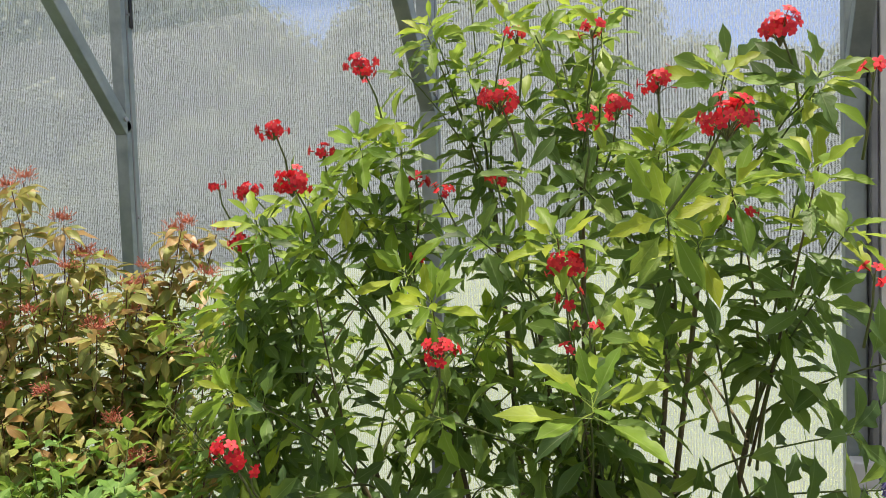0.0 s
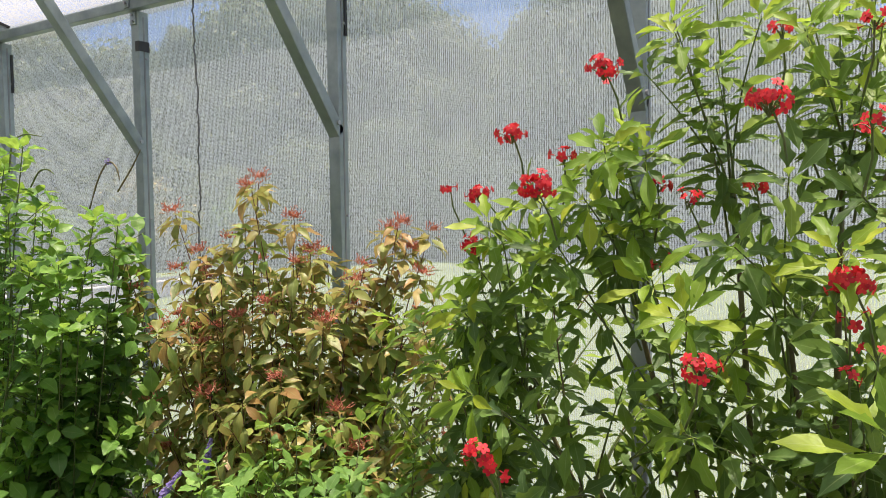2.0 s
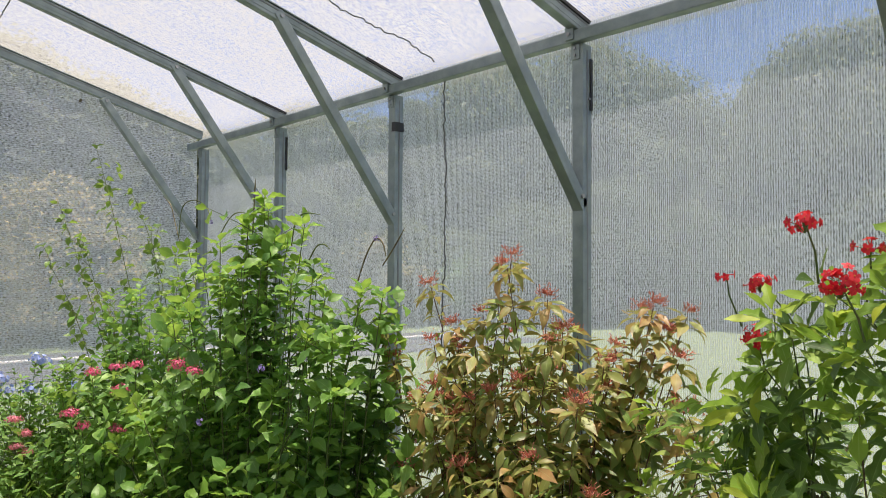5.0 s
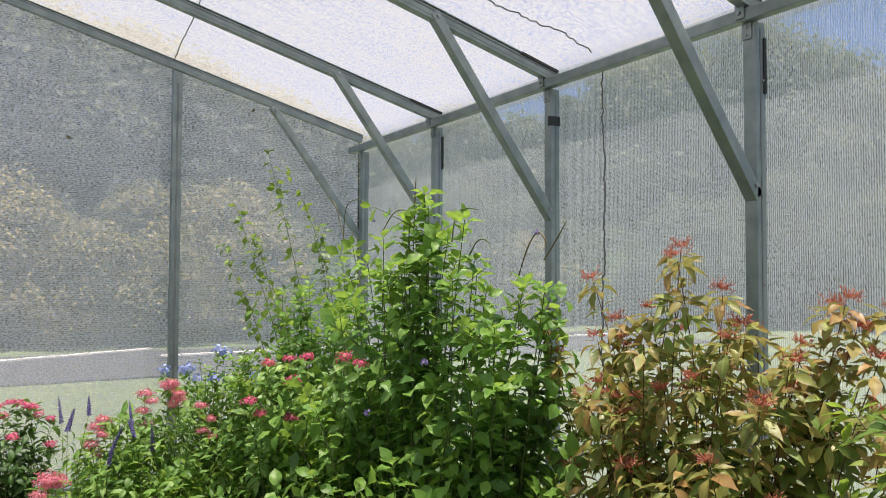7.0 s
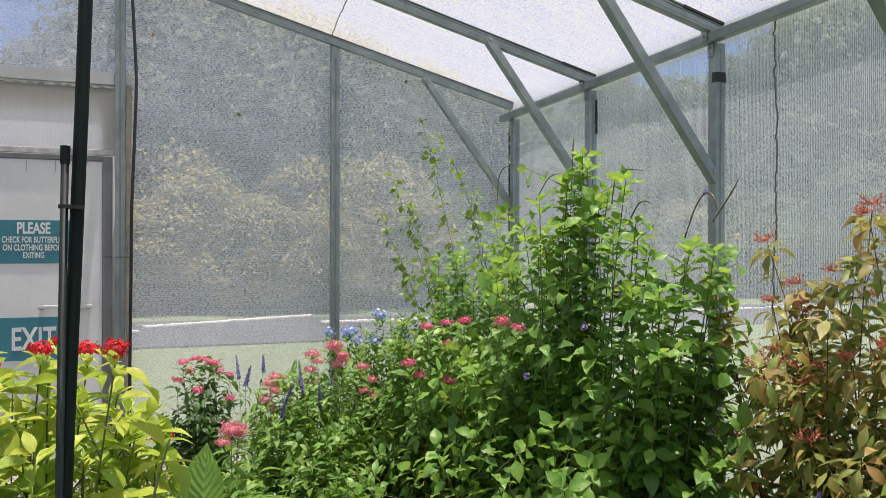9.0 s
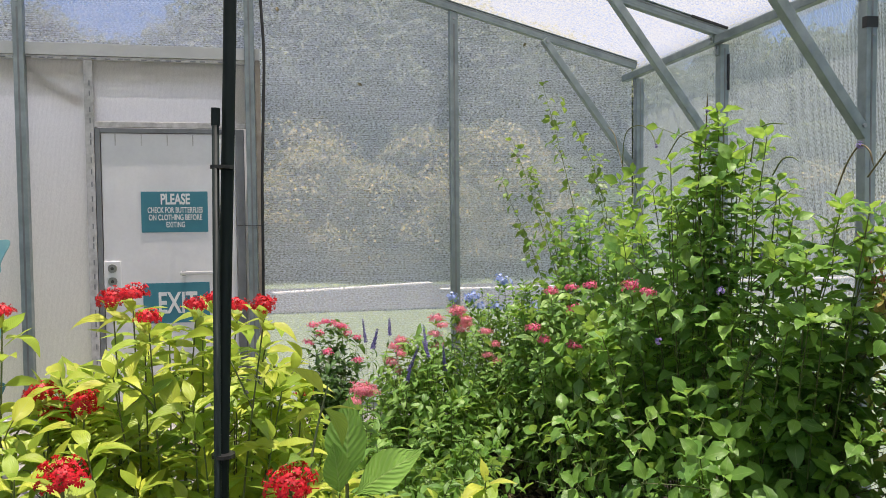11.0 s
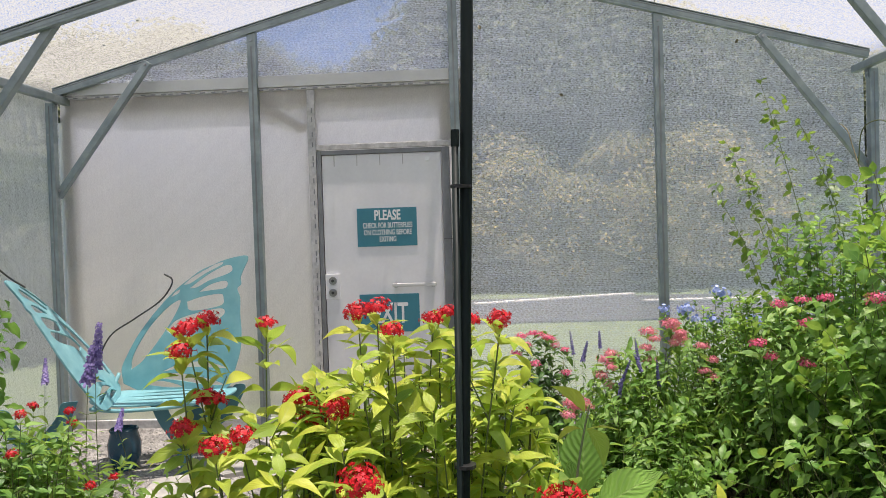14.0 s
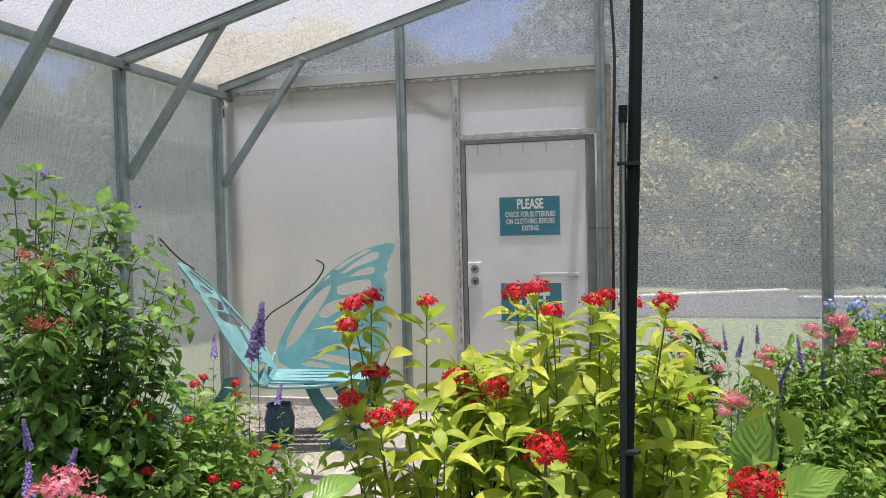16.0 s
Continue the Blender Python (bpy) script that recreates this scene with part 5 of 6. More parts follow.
pl = clump("plumbago", "plumbago shrub with pale blue flower clusters", 41, (1.38, 1.62, 0.60), (0.5, 0.46, 0.46), 130, ((1.70, 1.27, 1.0), (1.68, 1.25, 0.985), (1.70, 1.31, 0.945), (1.70, 1.40, 0.94), (1.70, 1.42, 1.09), (1.72, 1.44, 1.075), (1.74, 1.61, 0.93), (1.70, 1.58, 0.935), (1.70, 1.155, 1.0)), H_PLUMB, head_size=0.85, radius=0.003, first=0.25, step=0.028, per=2, size=0.055, tip=0.7, rise=32, droop=0.2, shapes=SH_SMALL, old=L_HERB, crown=4, twigs=1, reach=0.14, loose=40)
pl.done()
clump("leafy_shrub", "light green leafy shrub behind the pink flowers", 42, (2.25, 1.78, 0.86), (0.72, 0.42, 0.60), 150, (), None, radius=0.003, first=0.35, step=0.036, per=2, size=0.078, tip=0.7, rise=35, droop=0.15, shapes=SH_OVATE, old=L_PORTER, young=L_PORTER_NEW, crown=4, twigs=2, reach=0.17, loose=40).done()


def salvia(label, seed, places, meshes, group, floor_z=0.05):
    for x, y, z in places:
        p = Plant("salvia", label, "flowering plant", seed, M_TWIG, group, 14)
        seed += 1
        top = Vector((x, y, z - 0.06))
        p.shoot((x + p.rng.gauss(0, 0.04), y + p.rng.gauss(0, 0.04), floor_z), top, radius=0.0025, first=0.3, step=0.06, per=2, size=0.06, tip=0.5, rise=35, droop=0.25, shapes=SH_LANCE, old=L_HERB)
        p.head([meshes[seed % 2]], top, (p.rng.gauss(0, 0.22), p.rng.gauss(0, 0.22), 1), (1.55 if x > 2.9 and x < 3 else 0.9 if x < 3.5 else 0.75) if meshes is H_SALVIA else 1.0)
        p.done()


salvia("thin salvia stem with an indigo flower spike", 51, ((2.10, 0.945, 0.86), (2.11, 0.955, 0.83), (2.10, 0.86, 0.765), (2.12, 0.85, 0.72), (2.10, 1.035, 0.76), (2.10, 0.69, 0.88), (1.42, 0.72, 0.80), (2.10, 0.77, 0.94)), H_INDIGO, "indigo salvias")
salvia("salvia stem with a violet flower spike", 61, ((2.95, -1.17, 1.04), (2.98, -1.185, 0.99), (2.86, -1.42, 0.97), (2.75, -1.20, 0.76), (4.0, -1.27, 0.94), (4.44, -0.86, 0.99), (4.25, -0.95, 0.94)), H_SALVIA, "violet salvias")
salvia("salvia stem with an indigo spike by the side door", 71, ((6.21, 1.9, 0.95), (6.25, 1.98, 0.90)), H_INDIGO, "indigo salvias")

salvia("salvia stem with a pale violet spike below the shrubs", 76, ((4.32, 1.60, 0.86), (4.30, 1.74, 0.87)), H_SALVIA, "violet salvias")

# a climber with long thin shoots
vine = Plant("climbing_vine", "thin vine shoots with small pale leaves", "vine", 81, M_TWIG, "", 60)
for a, b in (((1.75, 1.95, 0.9), (1.25, 1.81, 2.25)), ((1.7, 1.8, 0.9), (1.18, 1.64, 1.92)), ((1.6, 1.75, 0.8), (1.27, 1.57, 1.58)), ((1.9, 2.0, 0.9), (1.42, 1.95, 1.98)), ((1.55, 1.9, 0.8), (1.3, 1.72, 1.75)), ((1.9, 1.9, 0.9), (1.55, 2.0, 1.7))):
    vine.shoot(a, b, radius=0.003, bow=0.15, first=0.15, step=0.034, per=1, size=0.08, tip=0.75, rise=10, droop=0.6, shapes=SH_OVATE, old=L_VINE, twigs=5, reach=0.11)
vine.done()

# ---- the bed along the other wall ----
lsh = Plant("lantana_shrub", "dark green shrub with a few violet flowers", "shrub", 91, M_TWIG, loose=260)
for p in ((3.53, -1.64, 1.64), (3.29, -1.51, 1.51), (3.49, -1.60, 1.55), (3.22, -1.41, 1.29), (3.19, -1.37, 1.12), (3.72, -1.55, 1.57), (3.43, -1.52, 1.45), (3.85, -1.6, 1.6), (3.4, -1.7, 1.5)):
    lsh.shoot((3.6 + (p[0] - 3.6) * 0.4, -1.65 + (p[1] + 1.65) * 0.4, 0.05), p, **{**PK, "old": L_LANTANA, "young": L_PORTER, "shapes": SH_OVATE, "size": 0.085})
for i in range(140):
    p = shell(lsh.rng, (3.48, -1.55, 0.76), (0.42, 0.40, 0.78), 0.55, -0.7)
    lsh.shoot((3.6 + (p[0] - 3.6) * 0.4, -1.65 + (p[1] + 1.65) * 0.4, 0.05), p, **{**PK, "old": L_LANTANA, "young": L_PORTER, "shapes": SH_OVATE, "size": 0.085, "new_from": 0.9})
for p in ((3.22, -1.41, 1.15), (3.35, -1.42, 0.9), (3.25, -1.46, 1.52), (3.4, -1.5, 1.35), (3.6, -1.55, 1.62)):
    lsh.head(H_PORTER, p, (0.6, 0.4, 0.6), 1.3, "floret", "violet florets")
lsh.done()
lf = Plant("firebush", "green firebush with orange bud sprays", "shrub", 92, M_RED_STEM, "", 90)
for p in ((3.82, -1.37, 1.33), (3.71, -1.40, 1.29), (3.84, -1.39, 1.36), (3.90, -1.30, 1.17), (3.79, -1.33, 1.16), (3.80, -1.35, 1.11), (4.0, -1.45, 1.3)):
    b, d = lf.shoot((3.95 + (p[0] - 3.95) * 0.4, -1.45, 0.05), p, **{**FK, "old": L_PORTER, "young": None, "droop": 0.4})
    lf.head(H_FIRE, b, d, 1.15)
lf.done()
LPEN = ((2.80, -1.51, 0.81), (3.50, -1.28, 0.83), (2.91, -1.29, 0.77), (3.23, -1.05, 0.64), (3.02, -1.08, 0.60), (3.12, -1.05, 0.54), (3.39, -1.12, 0.60), (3.35, -1.06, 0.57), (3.66, -1.17, 0.71), (3.43, -1.37, 0.85))
clump("red_pentas", "low red pentas with small heads and dark leaves", 93, (3.08, -1.28, 0.40), (0.46, 0.30, 0.38), 72, LPEN, [H_PENTA[2]], group="red pentas", loose=100, **{**LOW, "old": L_PINK, "size": 0.085}).done()
clump("red_pentas", "leafy red pentas at the edge of the path", 95, (3.30, -1.22, 0.58), (0.34, 0.17, 0.32), 46, ((3.41, -1.16, 0.92), (3.2, -1.13, 0.88), (3.55, -1.1, 0.84)), [H_PENTA[2]], group="red pentas", loose=80, **{**LOW, "size": 0.08}).done()
clump("pink_pentas", "pink pentas with one large head", 94, (4.45, -0.85, 0.55), (0.25, 0.18, 0.3), 14, ((4.48, -0.75, 0.97),), H_PINK[:1], group="pink pentas", head_size=1.3, **LOW).done()

# ---- stake and hose in the red pentas ----
st = thing("garden_stake", "dark green garden stake tied to a black riser pipe", "stake")
part("riser_pipe", sweep(bmesh.new(), smooth_line([(4.52, 0.205, 0.0), (4.515, 0.222, 0.75), (4.515, 0.236, 1.2), (4.512, 0.256, 1.75), (4.50, 0.27, 2.35)], 5), 0.0092, 10), M_POLE, st, "straight dark pipe", True)
part("stake", sweep(bmesh.new(), [(4.535, 0.211, 0.0), (4.528, 0.234, 1.572)], 0.0052, 8), M_POLE, st, "thin green stake", True)
part("cap", disc(bmesh.new(), (4.528, 0.2342, 1.57), (0, 0.02, 1), 0.0065, 0.024, 8), M_POLE, st)
for z in (1.502, 1.10):
    part("tie", disc(bmesh.new(), (4.521, 0.2405 - (1.5 - z) * 0.016, z), (0, 0.02, 1), 0.0165, 0.005, 10), M_HOSE, st, "wire tie")
ho = thing("hose", "black hose hung down beside the ridge post", "hose")
part("tube", sweep(bmesh.new(), smooth_line([(0.085, 0.118, 3.3), (0.085, 0.135, 2.95), (0.085, 0.15, 2.6), (0.085, 0.14, 2.2), (0.085, 0.122, 1.7), (0.085, 0.118, 1.2), (0.085, 0.112, 0.6), (0.085, 0.112, 0.05)], 6), 0.011, 8), M_HOSE, ho, smooth=True)
part("wire", sweep(bmesh.new(), [(0.024, -0.06, 1.386), (0.07, 0.03, 1.384), (0.09, 0.125, 1.384)], 0.0025, 5), M_HOSE, ho)


def cord(name, label, pts, r, wobble=0.006, seed=1):
    g = random.Random(seed)
    p = [q + Vector((g.gauss(0, wobble), g.gauss(0, wobble * 0.2), g.gauss(0, wobble * 0.2))) for q in smooth_line(pts, 12)]
    ob = new(name, to_mesh(sweep(bmesh.new(), p, r, 5), name, M_CABLE, True))
    return tagged(ob, label, "cord")


cord("cord", "thin wavy cord hung down the cloth wall", [(2.90, 2.985, EAVE + 0.05), (2.895, 2.985, 2.3), (2.91, 2.985, 2.0), (2.90, 2.985, 1.8), (2.905, 2.985, 1.55), (2.885, 2.985, 1.3), (2.89, 2.985, 0.9)], 0.0042, 0.0045, 2)
over = lambda x, y: (x, y, roof_z(y) + 0.060 - roof_drop(x))  # noqa: E731
cord("cord", "thin cord lying across the cloth roof", [over(2.87, 2.93), over(2.9, 2.72), over(2.84, 2.45), over(2.82, 2.2), over(2.7, 1.8), over(2.6, 1.4)], 0.0035, 0.008, 3)
cord("cord", "thin cord lying across the cloth roof", [over(0.06, 1.50), over(0.6, 1.44), over(1.2, 1.39), over(1.75, 1.335), over(2.3, 1.32), over(3.2, 1.25)], 0.0035, 0.008, 4)
cord("cord", "thin straight wire behind the jatropha", [(5.72, 2.93, EAVE), (5.72, 2.93, 1.5)], 0.0025, 0.0, 5)


# ---- the butterfly bench ----
def plate(outline, holes, thick):
    """A flat cut plate in the xy plane with rounded cut-outs."""
    cu = bpy.data.curves.new("plate", "CURVE")
    cu.dimensions, cu.fill_mode, cu.extrude, cu.bevel_depth = "2D", "BOTH", thick / 2, 0.0012
    for loop in (outline, *holes):
        pts = smooth_line([(*p, 0) for p in loop] + [(*loop[0], 0)], 5)[:-1]
        sp = cu.splines.new("POLY")
        sp.points.add(len(pts) - 1)
        for q, p in zip(sp.points, pts):
            q.co = (*p, 1)
        sp.use_cyclic_u = True
    ob = bpy.data.objects.new("plate", cu)
    me = bpy.data.meshes.new_from_object(ob)
    bpy.data.objects.remove(ob)
    bm = bmesh.new()
    bm.from_mesh(me)
    bmesh.ops.remove_doubles(bm, verts=bm.verts, dist=0.0004)
    bm.to_mesh(me)
    bm.free()
    return me


def slot(a, b, w, bend=0.0):
    """The outline of a long cut-out from a to b, pointed at both ends."""
    a, b = Vector(a), Vector(b)
    d = b - a
    n = Vector((-d.y, d.x)).normalized()
    out = [a + d * t + n * (w * math.sin(math.pi * min(1, t * 0.9 + 0.1)) ** 0.8 * 0.5 + bend * math.sin(math.pi * t)) for t in (0.0, 0.3, 0.6, 0.85, 1.0)]
    out += [a + d * t + n * (-w * math.sin(math.pi * min(1, t * 0.9 + 0.1)) ** 0.8 * 0.5 + bend * math.sin(math.pi * t)) for t in (0.85, 0.6, 0.3)]
    return [tuple(p) for p in out]


WING = ((-0.013, -0.086), (-0.026, 0.021), (0.021, 0.137), (0.086, 0.258), (0.193, 0.408), (0.322, 0.554), (0.429, 0.644), (0.558, 0.721), (0.665, 0.773), (0.807, 0.803), (0.828, 0.773), (0.798, 0.704), (0.777, 0.644), (0.781, 0.601), (0.755, 0.567), (0.773, 0.506), (0.773, 0.386), (0.781, 0.258), (0.773, 0.129), (0.738, 0.000), (0.704, -0.107), (0.601, -0.155), (0.343, -0.155), (0.129, -0.146))
HOLES = (
    ((0.034, 0.009), (0.052, 0.120), (0.150, 0.296), (0.258, 0.425), (0.348, 0.494), (0.373, 0.481), (0.318, 0.361), (0.215, 0.202), (0.112, 0.069)),
    ((0.300, 0.515), (0.330, 0.554), (0.369, 0.575), (0.356, 0.545)),
    ((0.386, 0.605), (0.506, 0.704), (0.644, 0.760), (0.652, 0.742), (0.541, 0.682), (0.438, 0.614)),
    ((0.429, 0.579), (0.549, 0.670), (0.665, 0.734), (0.717, 0.734), (0.721, 0.695), (0.665, 0.665), (0.567, 0.631), (0.481, 0.584)),
    ((0.489, 0.549), (0.567, 0.601), (0.652, 0.627), (0.691, 0.618), (0.678, 0.575), (0.584, 0.562)),
    ((0.412, 0.485), (0.515, 0.519), (0.644, 0.536), (0.665, 0.502), (0.652, 0.455), (0.524, 0.425), (0.429, 0.425)),
    ((0.270, 0.279), (0.343, 0.356), (0.481, 0.403), (0.644, 0.433), (0.670, 0.395), (0.601, 0.343), (0.429, 0.296), (0.343, 0.249)),
    ((0.240, -0.009), (0.386, 0.052), (0.558, 0.056), (0.687, 0.009), (0.601, 0.013), (0.429, 0.021)),
    ((0.193, -0.052), (0.343, -0.017), (0.558, -0.060), (0.665, -0.107), (0.536, -0.103), (0.343, -0.069)),
    ((0.137, -0.099), (0.236, -0.069), (0.386, -0.112), (0.300, -0.120)))
bench = thing("butterfly_bench", "turquoise metal bench with two pierced butterfly wings", "bench")
wing = plate(WING, HOLES, 0.008)
wing.transform(Matrix.Diagonal((1.0, 0.93, 1.0, 1.0)))
wing.materials.clear()
wing.materials.append(M_BENCH)
B = Vector((0.80, -2.14, 0.47))


def frame_of(x, y, at):
    x, y = Vector(x).normalized(), Vector(y)
    z = x.cross(y).normalized()
    m = Matrix((x, z.cross(x), z)).transposed().to_4x4()
    m.translation = at
    return m


part("wing", wing, None, bench).matrix_local = frame_of((0.0, 1.0, 0.0), (-0.10, 0, 1), (0.77, -2.157, 0.578))
wl = frame_of((0.938, 0.285, 0.048), (0.094, -0.49, 0.862), B + Vector((0.03, -0.08, 0.09))) 
part("wing", wing, None, bench).matrix_local = wl
seat = plate(((-0.12, 0.0), (-0.14, 0.28), (0.05, 0.45), (0.36, 0.46), (0.62, 0.40), (0.72, 0.24), (0.70, 0.05), (0.5, -0.02), (0.2, -0.03)), (slot((0.08, 0.10), (0.6, 0.08), 0.045, 0.01), slot((0.05, 0.20), (0.62, 0.18), 0.045, 0.012), slot((0.08, 0.31), (0.56, 0.29), 0.045, 0.012)), 0.008)
seat.materials.clear()
seat.materials.append(M_BENCH)
part("seat", seat, None, bench).matrix_local = frame_of((-0.16, 0.98, 0), (0.98, 0.16, 0), B + Vector((0.0, 0.0, -0.02)))
part("seat_edge", sweep(bmesh.new(), smooth_line([B + Vector(q) for q in ((0.46, 0.0, -0.03), (0.47, 0.2, -0.04), (0.40, 0.5, -0.035), (0.26, 0.70, -0.02))], 6), 0.012, 8), M_BENCH, bench, smooth=True)
leg = plate(((0.0, 0.0), (0.05, -0.12), (0.13, -0.26), (0.17, -0.42), (0.10, -0.47), (0.30, -0.47), (0.32, -0.44), (0.24, -0.40), (0.26, -0.28), (0.36, -0.20), (0.42, -0.1), (0.46, 0.0), (0.38, 0.0), (0.32, -0.12), (0.22, -0.18), (0.12, -0.08), (0.09, 0.0)), (), 0.01)
leg.materials.clear()
leg.materials.append(M_BENCH_DARK)
for at, ax in ((B + Vector((-0.05, 0.30, -0.02)), (-0.16, 0.98, 0)), (B + Vector((0.36, 0.32, -0.02)), (-0.16, 0.98, 0)), (B + Vector((0.28, -0.18, -0.02)), (0.5, -0.6, 0))):
    part("leg", leg, None, bench).matrix_local = frame_of(ax, (0, 0, 1), at)
part("body", sweep(bmesh.new(), smooth_line([B + Vector(q) for q in ((0.42, 0.0, -0.03), (0.25, -0.03, 0.0), (0.08, -0.05, 0.03), (0.0, -0.05, 0.10))], 5), [0.010] * 6 + [0.015] * 6 + [0.012] * 4, 10), M_BENCH, bench, "rounded body", True)
for pts in (((0.75, -2.30, 0.50), (0.75, -2.35, 0.64), (0.75, -2.264, 0.814), (0.75, -2.10, 0.92), (0.75, -1.925, 1.03), (0.75, -1.845, 1.12), (0.75, -1.828, 1.18), (0.75, -1.88, 1.215)),
            tuple(wl @ Vector((u, v, 0.0)) for u, v in ((0.55, 0.70), (0.70, 0.76), (0.80, 0.83), (0.86, 0.90), (0.90, 0.91), (0.93, 0.86)))):
    part("antenna", sweep(bmesh.new(), smooth_line(pts, 6), 0.0055, 6), M_IRON, bench, "thin dark antenna", True)

pot = thing("flower_pot", "glazed dark blue pot beside the bench", "pot", at=(1.02, -2.06, 0.0))
bm = bmesh.new()
prof = ((0.0, 0.0), (0.075, 0.0), (0.09, 0.02), (0.125, 0.12), (0.13, 0.22), (0.105, 0.31), (0.115, 0.33), (0.105, 0.34), (0.09, 0.31), (0.0, 0.29))
rings = [[bm.verts.new((r * math.cos(k * math.pi / 12), r * math.sin(k * math.pi / 12), z)) for k in range(24)] for r, z in [(0.78 * a, 0.78 * b) for a, b in prof[1:-1]]]
for a, b in zip(rings, rings[1:]):
    for k in range(24):
        bm.faces.new((a[k], a[(k + 1) % 24], b[(k + 1) % 24], b[k]))
bm.faces.new(rings[0][::-1])
bm.faces.new(rings[-1])
part("vessel", bm, M_POT, pot, smooth=True)
saucer = thing("clay_saucer", "terracotta saucer among the dark leaves", "saucer", at=(3.40, -1.40, 0.60))
bm = bmesh.new()
sweep(bm, [(0, 0, 0), (0, 0, 0.012), (0, 0, 0.05)], [0.05, 0.065, 0.075], 20)
part("dish", bm, M_TERRA, saucer)
part("stand", sweep(bmesh.new(), [(0, 0, -0.60), (0, 0, 0.0)], 0.012, 8), M_IRON, saucer)

# ---- flagstones and loose gravel ----
path = thing("stone_path", "pale limestone flagstones set in gravel", "path", kind="structure")
g = random.Random(8)
for i, (x, y) in enumerate(((1.45, -1.50), (1.95, -1.25), (2.0, -1.75), (2.5, -0.85), (0.95, -1.35), (0.72, -0.72), (1.3, -0.85), (0.4, -1.15))):
    pts, n = [], 9
    for k in range(n):
        a, r = 2 * math.pi * k / n, g.uniform(0.2, 0.27)
        pts.append((x + r * math.cos(a) * 1.1, y + r * math.sin(a)))
    bm = bmesh.new()
    lo, hi = [bm.verts.new((*p, 0.0)) for p in pts], [bm.verts.new((*p, 0.032)) for p in pts]
    top = [bm.verts.new((x + (p[0] - x) * 0.94, y + (p[1] - y) * 0.94, 0.038)) for p in pts]
    for k in range(n):
        j = (k + 1) % n
        bm.faces.new((lo[k], lo[j], hi[j], hi[k]))
        bm.faces.new((hi[k], hi[j], top[j], top[k]))
    bm.faces.new(top)
    part("flagstone", bm, M_STONE, path)
vs, fs = [], []
for i in range(5200):
    x, y, r = g.uniform(0.05, 2.6), g.uniform(-2.9, -0.3), g.uniform(0.005, 0.014)
    b, h = len(vs), r * g.uniform(0.5, 0.9)
    a0 = g.random() * 6
    for k in range(5):
        vs.append((x + r * math.cos(a0 + k * 1.2566) * g.uniform(0.7, 1.2), y + r * math.sin(a0 + k * 1.2566) * g.uniform(0.7, 1.2), 0.004))
    vs.append((x, y, 0.008 + h))
    fs += [(b + k, b + (k + 1) % 5, b + 5) for k in range(5)]
me = bpy.data.meshes.new("gravel")
me.from_pydata(vs, [], fs)
me.materials.append(M_GRAVEL)
tagged(new("gravel", me), "loose pale gravel", "gravel", kind="stuff")
vs, fs = [], []
for i in range(4200):
    x, y = g.uniform(0.8, 5.0), g.choice((g.uniform(0.75, 1.7), g.uniform(-0.5, 0.7)))
    L, w, a = g.uniform(0.02, 0.07), g.uniform(0.003, 0.009), g.random() * 6.28
    b, c, s = len(vs), math.cos(a), math.sin(a)
    z0 = 0.085
    for u, v, z in ((-1, -1, 0), (1, -1, 0.004), (1, 1, 0.004), (-1, 1, 0), (-0.8, 0, 0.008), (0.8, 0, 0.010)):
        vs.append((x + u * L / 2 * c - v * w * s, y + u * L / 2 * s + v * w * c, z0 + z + g.uniform(-0.012, 0.012)))
    fs += [(b, b + 1, b + 5, b + 4), (b + 4, b + 5, b + 2, b + 3), (b + 1, b + 2, b + 5), (b, b + 4, b + 3)]
me = bpy.data.meshes.new("mulch_chips")
me.from_pydata(vs, [], fs)
me.materials.append(M_BROWN)
tagged(new("mulch_chips", me), "scattered brown bark chips", "mulch", kind="stuff")


# ---- dry leaves caught on the cloth ----
DRY = shape_mesh("dry_leaf", leaf_shape(OVATE, fold=0.5, curl=0.9), [M_BROWN])
for (x, y, z), up, s in (((0.88, -1.92, 2.885), (0, -0.26, 1), 0.035), ((0.65, -2.26, 2.795), (0, -0.26, 1), 0.035), ((-0.02, 0.253, 2.924), (1, 0, 0), 0.05), ((-0.02, 0.852, 2.409), (1, 0, 0), 0.045), ((-0.02, 2.118, 2.77), (1, 0, 0), 0.04)):
    o = tagged(new("dry_leaf", DRY), "small dry brown leaf caught on the shade cloth", "leaf", "dry leaves on the cloth")
    o.matrix_world = facing(up, 40 * x + 70 * y, (x, y, z), s)

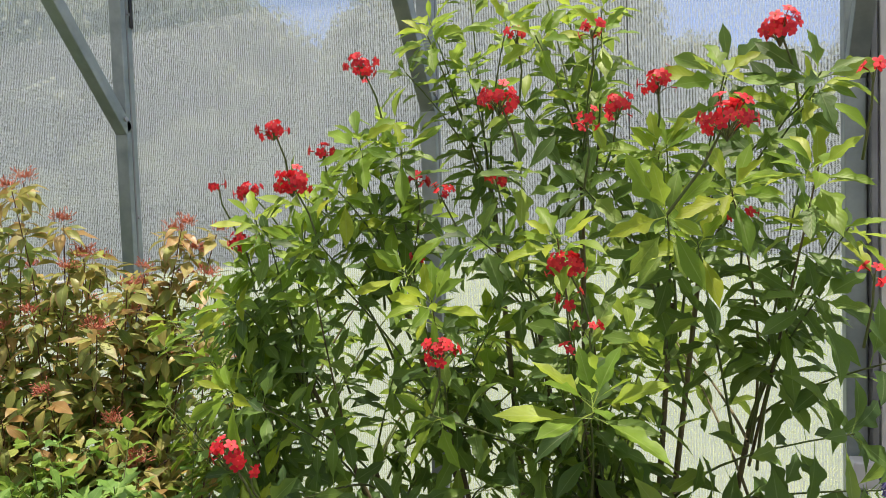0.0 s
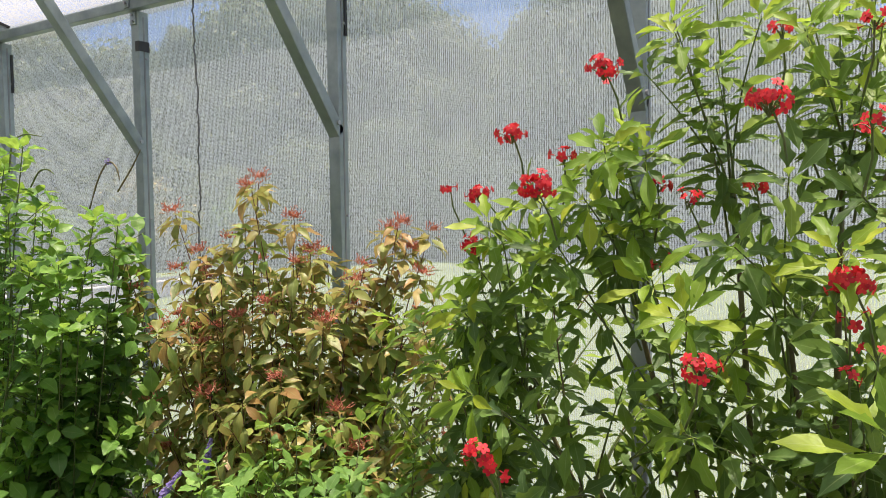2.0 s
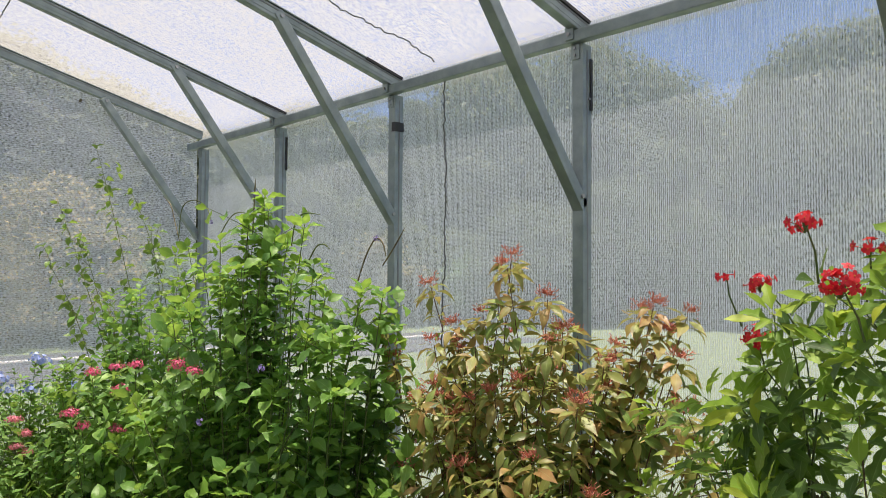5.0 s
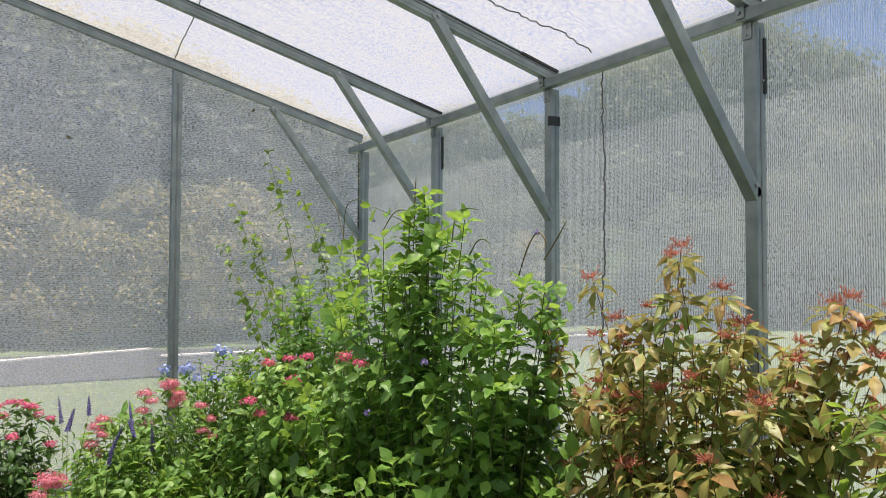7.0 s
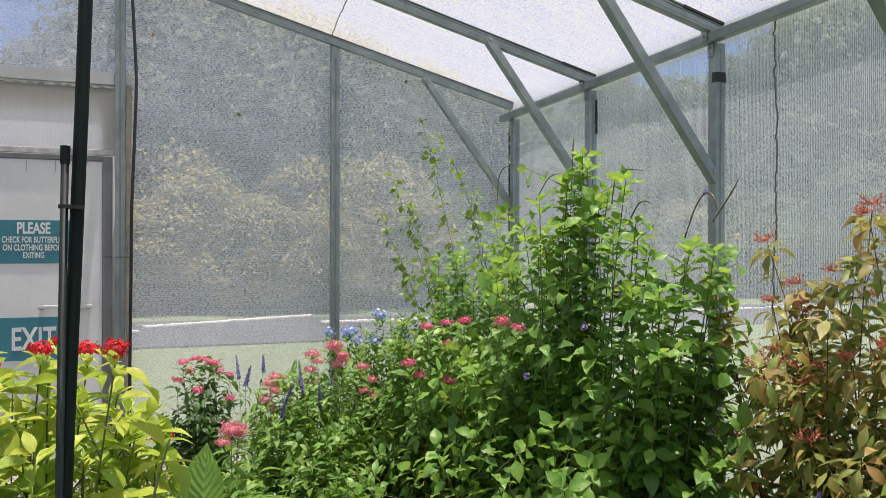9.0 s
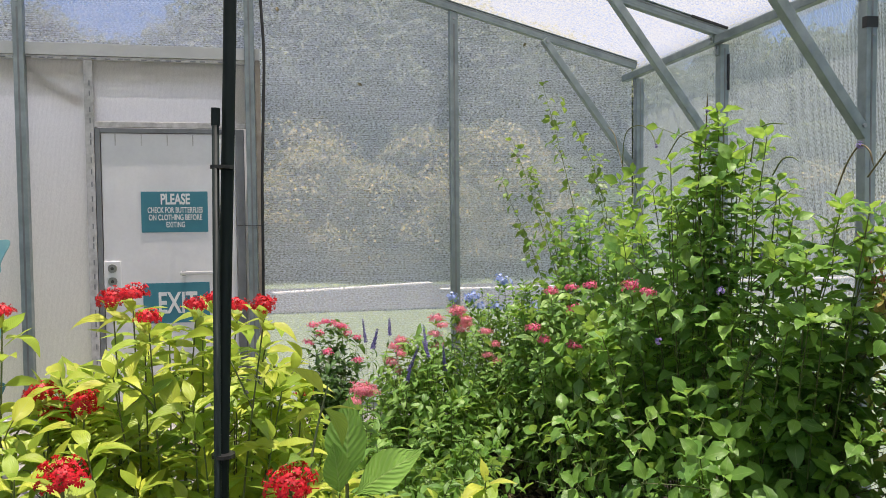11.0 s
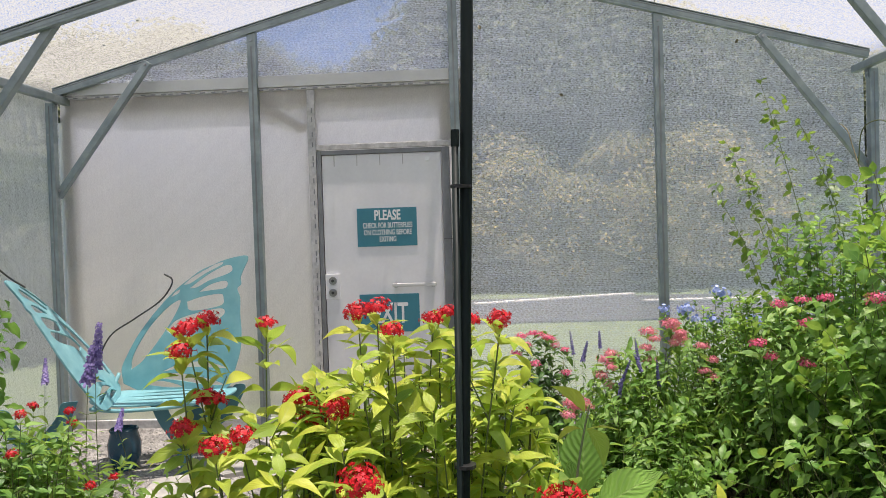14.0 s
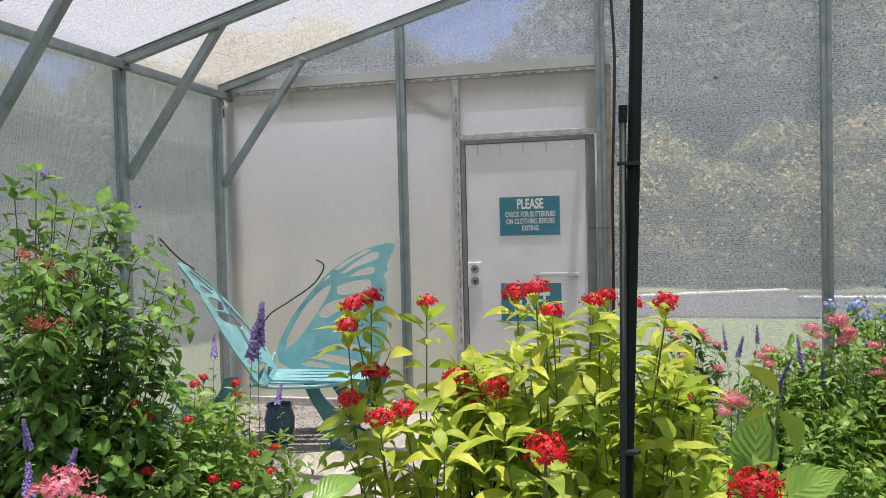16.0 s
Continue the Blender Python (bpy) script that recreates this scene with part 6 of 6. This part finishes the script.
# ---- trees and bushes outside ----
def tree(name, label, category, seed, height, width, trunk_h, clumps, per, leaf, material, group):
    g = random.Random(seed)
    t = thing(name, label, category, group)
    bm = bmesh.new()
    sweep(bm, smooth_line([(0, 0, -0.2), (g.gauss(0, 0.1), g.gauss(0, 0.1), trunk_h), (g.gauss(0, 0.3), g.gauss(0, 0.3), height * 0.8)], 6), [0.03 * height * (1 - 0.9 * i / 12) for i in range(13)], 8)
    quads, n = [], 0
    shapes = []
    for i in range(clumps):
        h = g.random() ** 0.8
        r = width / 2 * math.sin(math.pi * min(1, 0.18 + 0.8 * h)) ** 0.7 * g.uniform(0.45, 1.0)
        a = g.random() * 6.283
        c = Vector((r * math.cos(a), r * math.sin(a), trunk_h + (height - trunk_h) * h))
        if i % 3 == 0:
            sweep(bm, [(0, 0, c.z * 0.6), c * 0.6 + Vector((0, 0, c.z * 0.28)), c], [0.008 * height, 0.005 * height, 0.002 * height], 5, False)
        size = width * g.uniform(0.09, 0.17)
        for k in range(per):
            d = Vector((g.gauss(0, 1), g.gauss(0, 1), g.gauss(0, 0.75))).normalized()
            p = c + d * size * g.uniform(0.5, 1.1)
            m = facing(d + Vector((g.gauss(0, 0.5), g.gauss(0, 0.5), 0.5)), g.random() * 360, p, leaf * g.uniform(0.6, 1.3))
            shapes.append(moved(CLUMP_LEAF, m))
    part("trunk", bm, M_BARK, t, smooth=True)
    part("crown", shape_mesh("crown", join(shapes), [material]), None, t)
    return t


CLUMP_LEAF = (np.array([(0, 0, 0), (0.42, 0.5, 0.12), (0, 1.0, -0.05), (-0.42, 0.5, 0.12)]), [(0, 1, 2, 3)], np.array([(0.5, 0), (1, 0.5), (0.5, 1), (0, 0.5)]))
kinds = [tree("tree", "tall broad tree with dense dull green crown", "tree", 1, 9.0, 7.5, 1.6, 190, 150, 0.19, L_TREE, "trees past the lawn"),
         tree("tree", "round-topped green tree at the lawn's edge", "tree", 2, 7.0, 6.5, 1.0, 170, 150, 0.18, L_TREE, "trees past the lawn"),
         tree("tree", "slender pine-like tree above the others", "tree", 3, 9.0, 3.0, 1.2, 100, 200, 0.10, L_TREE, "trees past the lawn")]
bush = tree("bush", "dry brownish bush beside the drive", "bush", 4, 2.3, 3.4, 0.1, 80, 150, 0.085, L_BUSH, "bushes beside the drive")
bush2 = tree("bush", "light green bush at the lawn's edge", "bush", 5, 2.0, 3.0, 0.1, 80, 130, 0.11, L_FAR, "bushes beside the drive")
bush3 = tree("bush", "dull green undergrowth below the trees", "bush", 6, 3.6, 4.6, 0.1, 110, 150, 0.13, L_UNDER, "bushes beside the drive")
EYE_X, EYE_Y = 5.7, 0.4


def plant_at(ob, azimuth, distance, scale, used=set()):
    a = radians(azimuth)
    m = pose(EYE_X - math.sin(a) * distance, EYE_Y + math.cos(a) * distance, 0, 0, 0, azimuth * 37 % 360)
    if ob.name in used:
        o = copy_thing(ob, m)
    else:
        used.add(ob.name)
        o = ob
        o.matrix_basis = m
    o.scale = (scale, scale, scale)


# azimuth in degrees to the left of +y, distance, kind, top as an angle of sight
for az, dist, kind, top in ((-34, 30, 1, 12), (-27, 34, 0, 13), (-20, 31, 1, 11), (-13, 33, 0, 11.5), (-6, 32, 1, 9.5), (-1, 36, 0, 10.5), (6, 33, 1, 14.8), (11, 31, 0, 15.6), (16, 33, 1, 15.6), (20, 32, 0, 15.4), (22.6, 36, 1, 13.2),
                            (27.2, 40, 1, 6.8), (32.6, 33, 1, 14.0), (36, 31, 0, 15.9), (40, 34, 1, 14.5), (43.5, 32, 0, 15), (47, 33, 1, 11.5), (49.4, 30, 2, 13.2), (53, 33, 1, 11), (58, 34, 0, 11.5), (63, 30, 1, 9.5),
                            (67, 28, 0, 10.5), (72, 29, 1, 12.3), (77, 27, 0, 14), (82, 28, 1, 15.5), (87, 27, 0, 16.3), (92, 26, 1, 16.5), (97.5, 27, 0, 12.5), (102, 26, 1, 11), (107, 26, 0, 12.5), (113, 28, 1, 13.5), (119, 27, 0, 13), (126, 28, 1, 11), (134, 29, 0, 10), (143, 30, 1, 12), (151, 28, 0, 16), (159, 30, 1, 15), (167, 29, 0, 15), (175, 31, 1, 14), (184, 30, 0, 14)):
    height = (9.0, 7.0, 9.0)[kind]
    plant_at(kinds[kind], az, dist, (1.45 + dist * math.tan(radians(top))) / height)
for az, dist, s, ob in ((84, 18, 1.0, bush), (88, 19, 1.25, bush), (79, 18, 0.9, bush), (92, 18.5, 0.95, bush), (73, 19, 1.05, bush), (96, 18, 0.8, bush2), (67, 18.5, 0.9, bush2), (80, 22, 1.5, bush), (100, 20, 1.1, bush), (60, 22, 1.0, bush2), (53, 24, 1.1, bush), (46, 25, 1.0, bush2), (38, 27, 1.1, bush2), (30, 27, 0.9, bush2), (18, 28, 1.1, bush2), (6, 28, 1.0, bush2), (106, 21, 1.2, bush2), (90, 23, 1.7, bush), (75, 23, 1.6, bush)):
    plant_at(ob, az, dist, s)
# undergrowth rows added to close the bright sky gaps below the crowns
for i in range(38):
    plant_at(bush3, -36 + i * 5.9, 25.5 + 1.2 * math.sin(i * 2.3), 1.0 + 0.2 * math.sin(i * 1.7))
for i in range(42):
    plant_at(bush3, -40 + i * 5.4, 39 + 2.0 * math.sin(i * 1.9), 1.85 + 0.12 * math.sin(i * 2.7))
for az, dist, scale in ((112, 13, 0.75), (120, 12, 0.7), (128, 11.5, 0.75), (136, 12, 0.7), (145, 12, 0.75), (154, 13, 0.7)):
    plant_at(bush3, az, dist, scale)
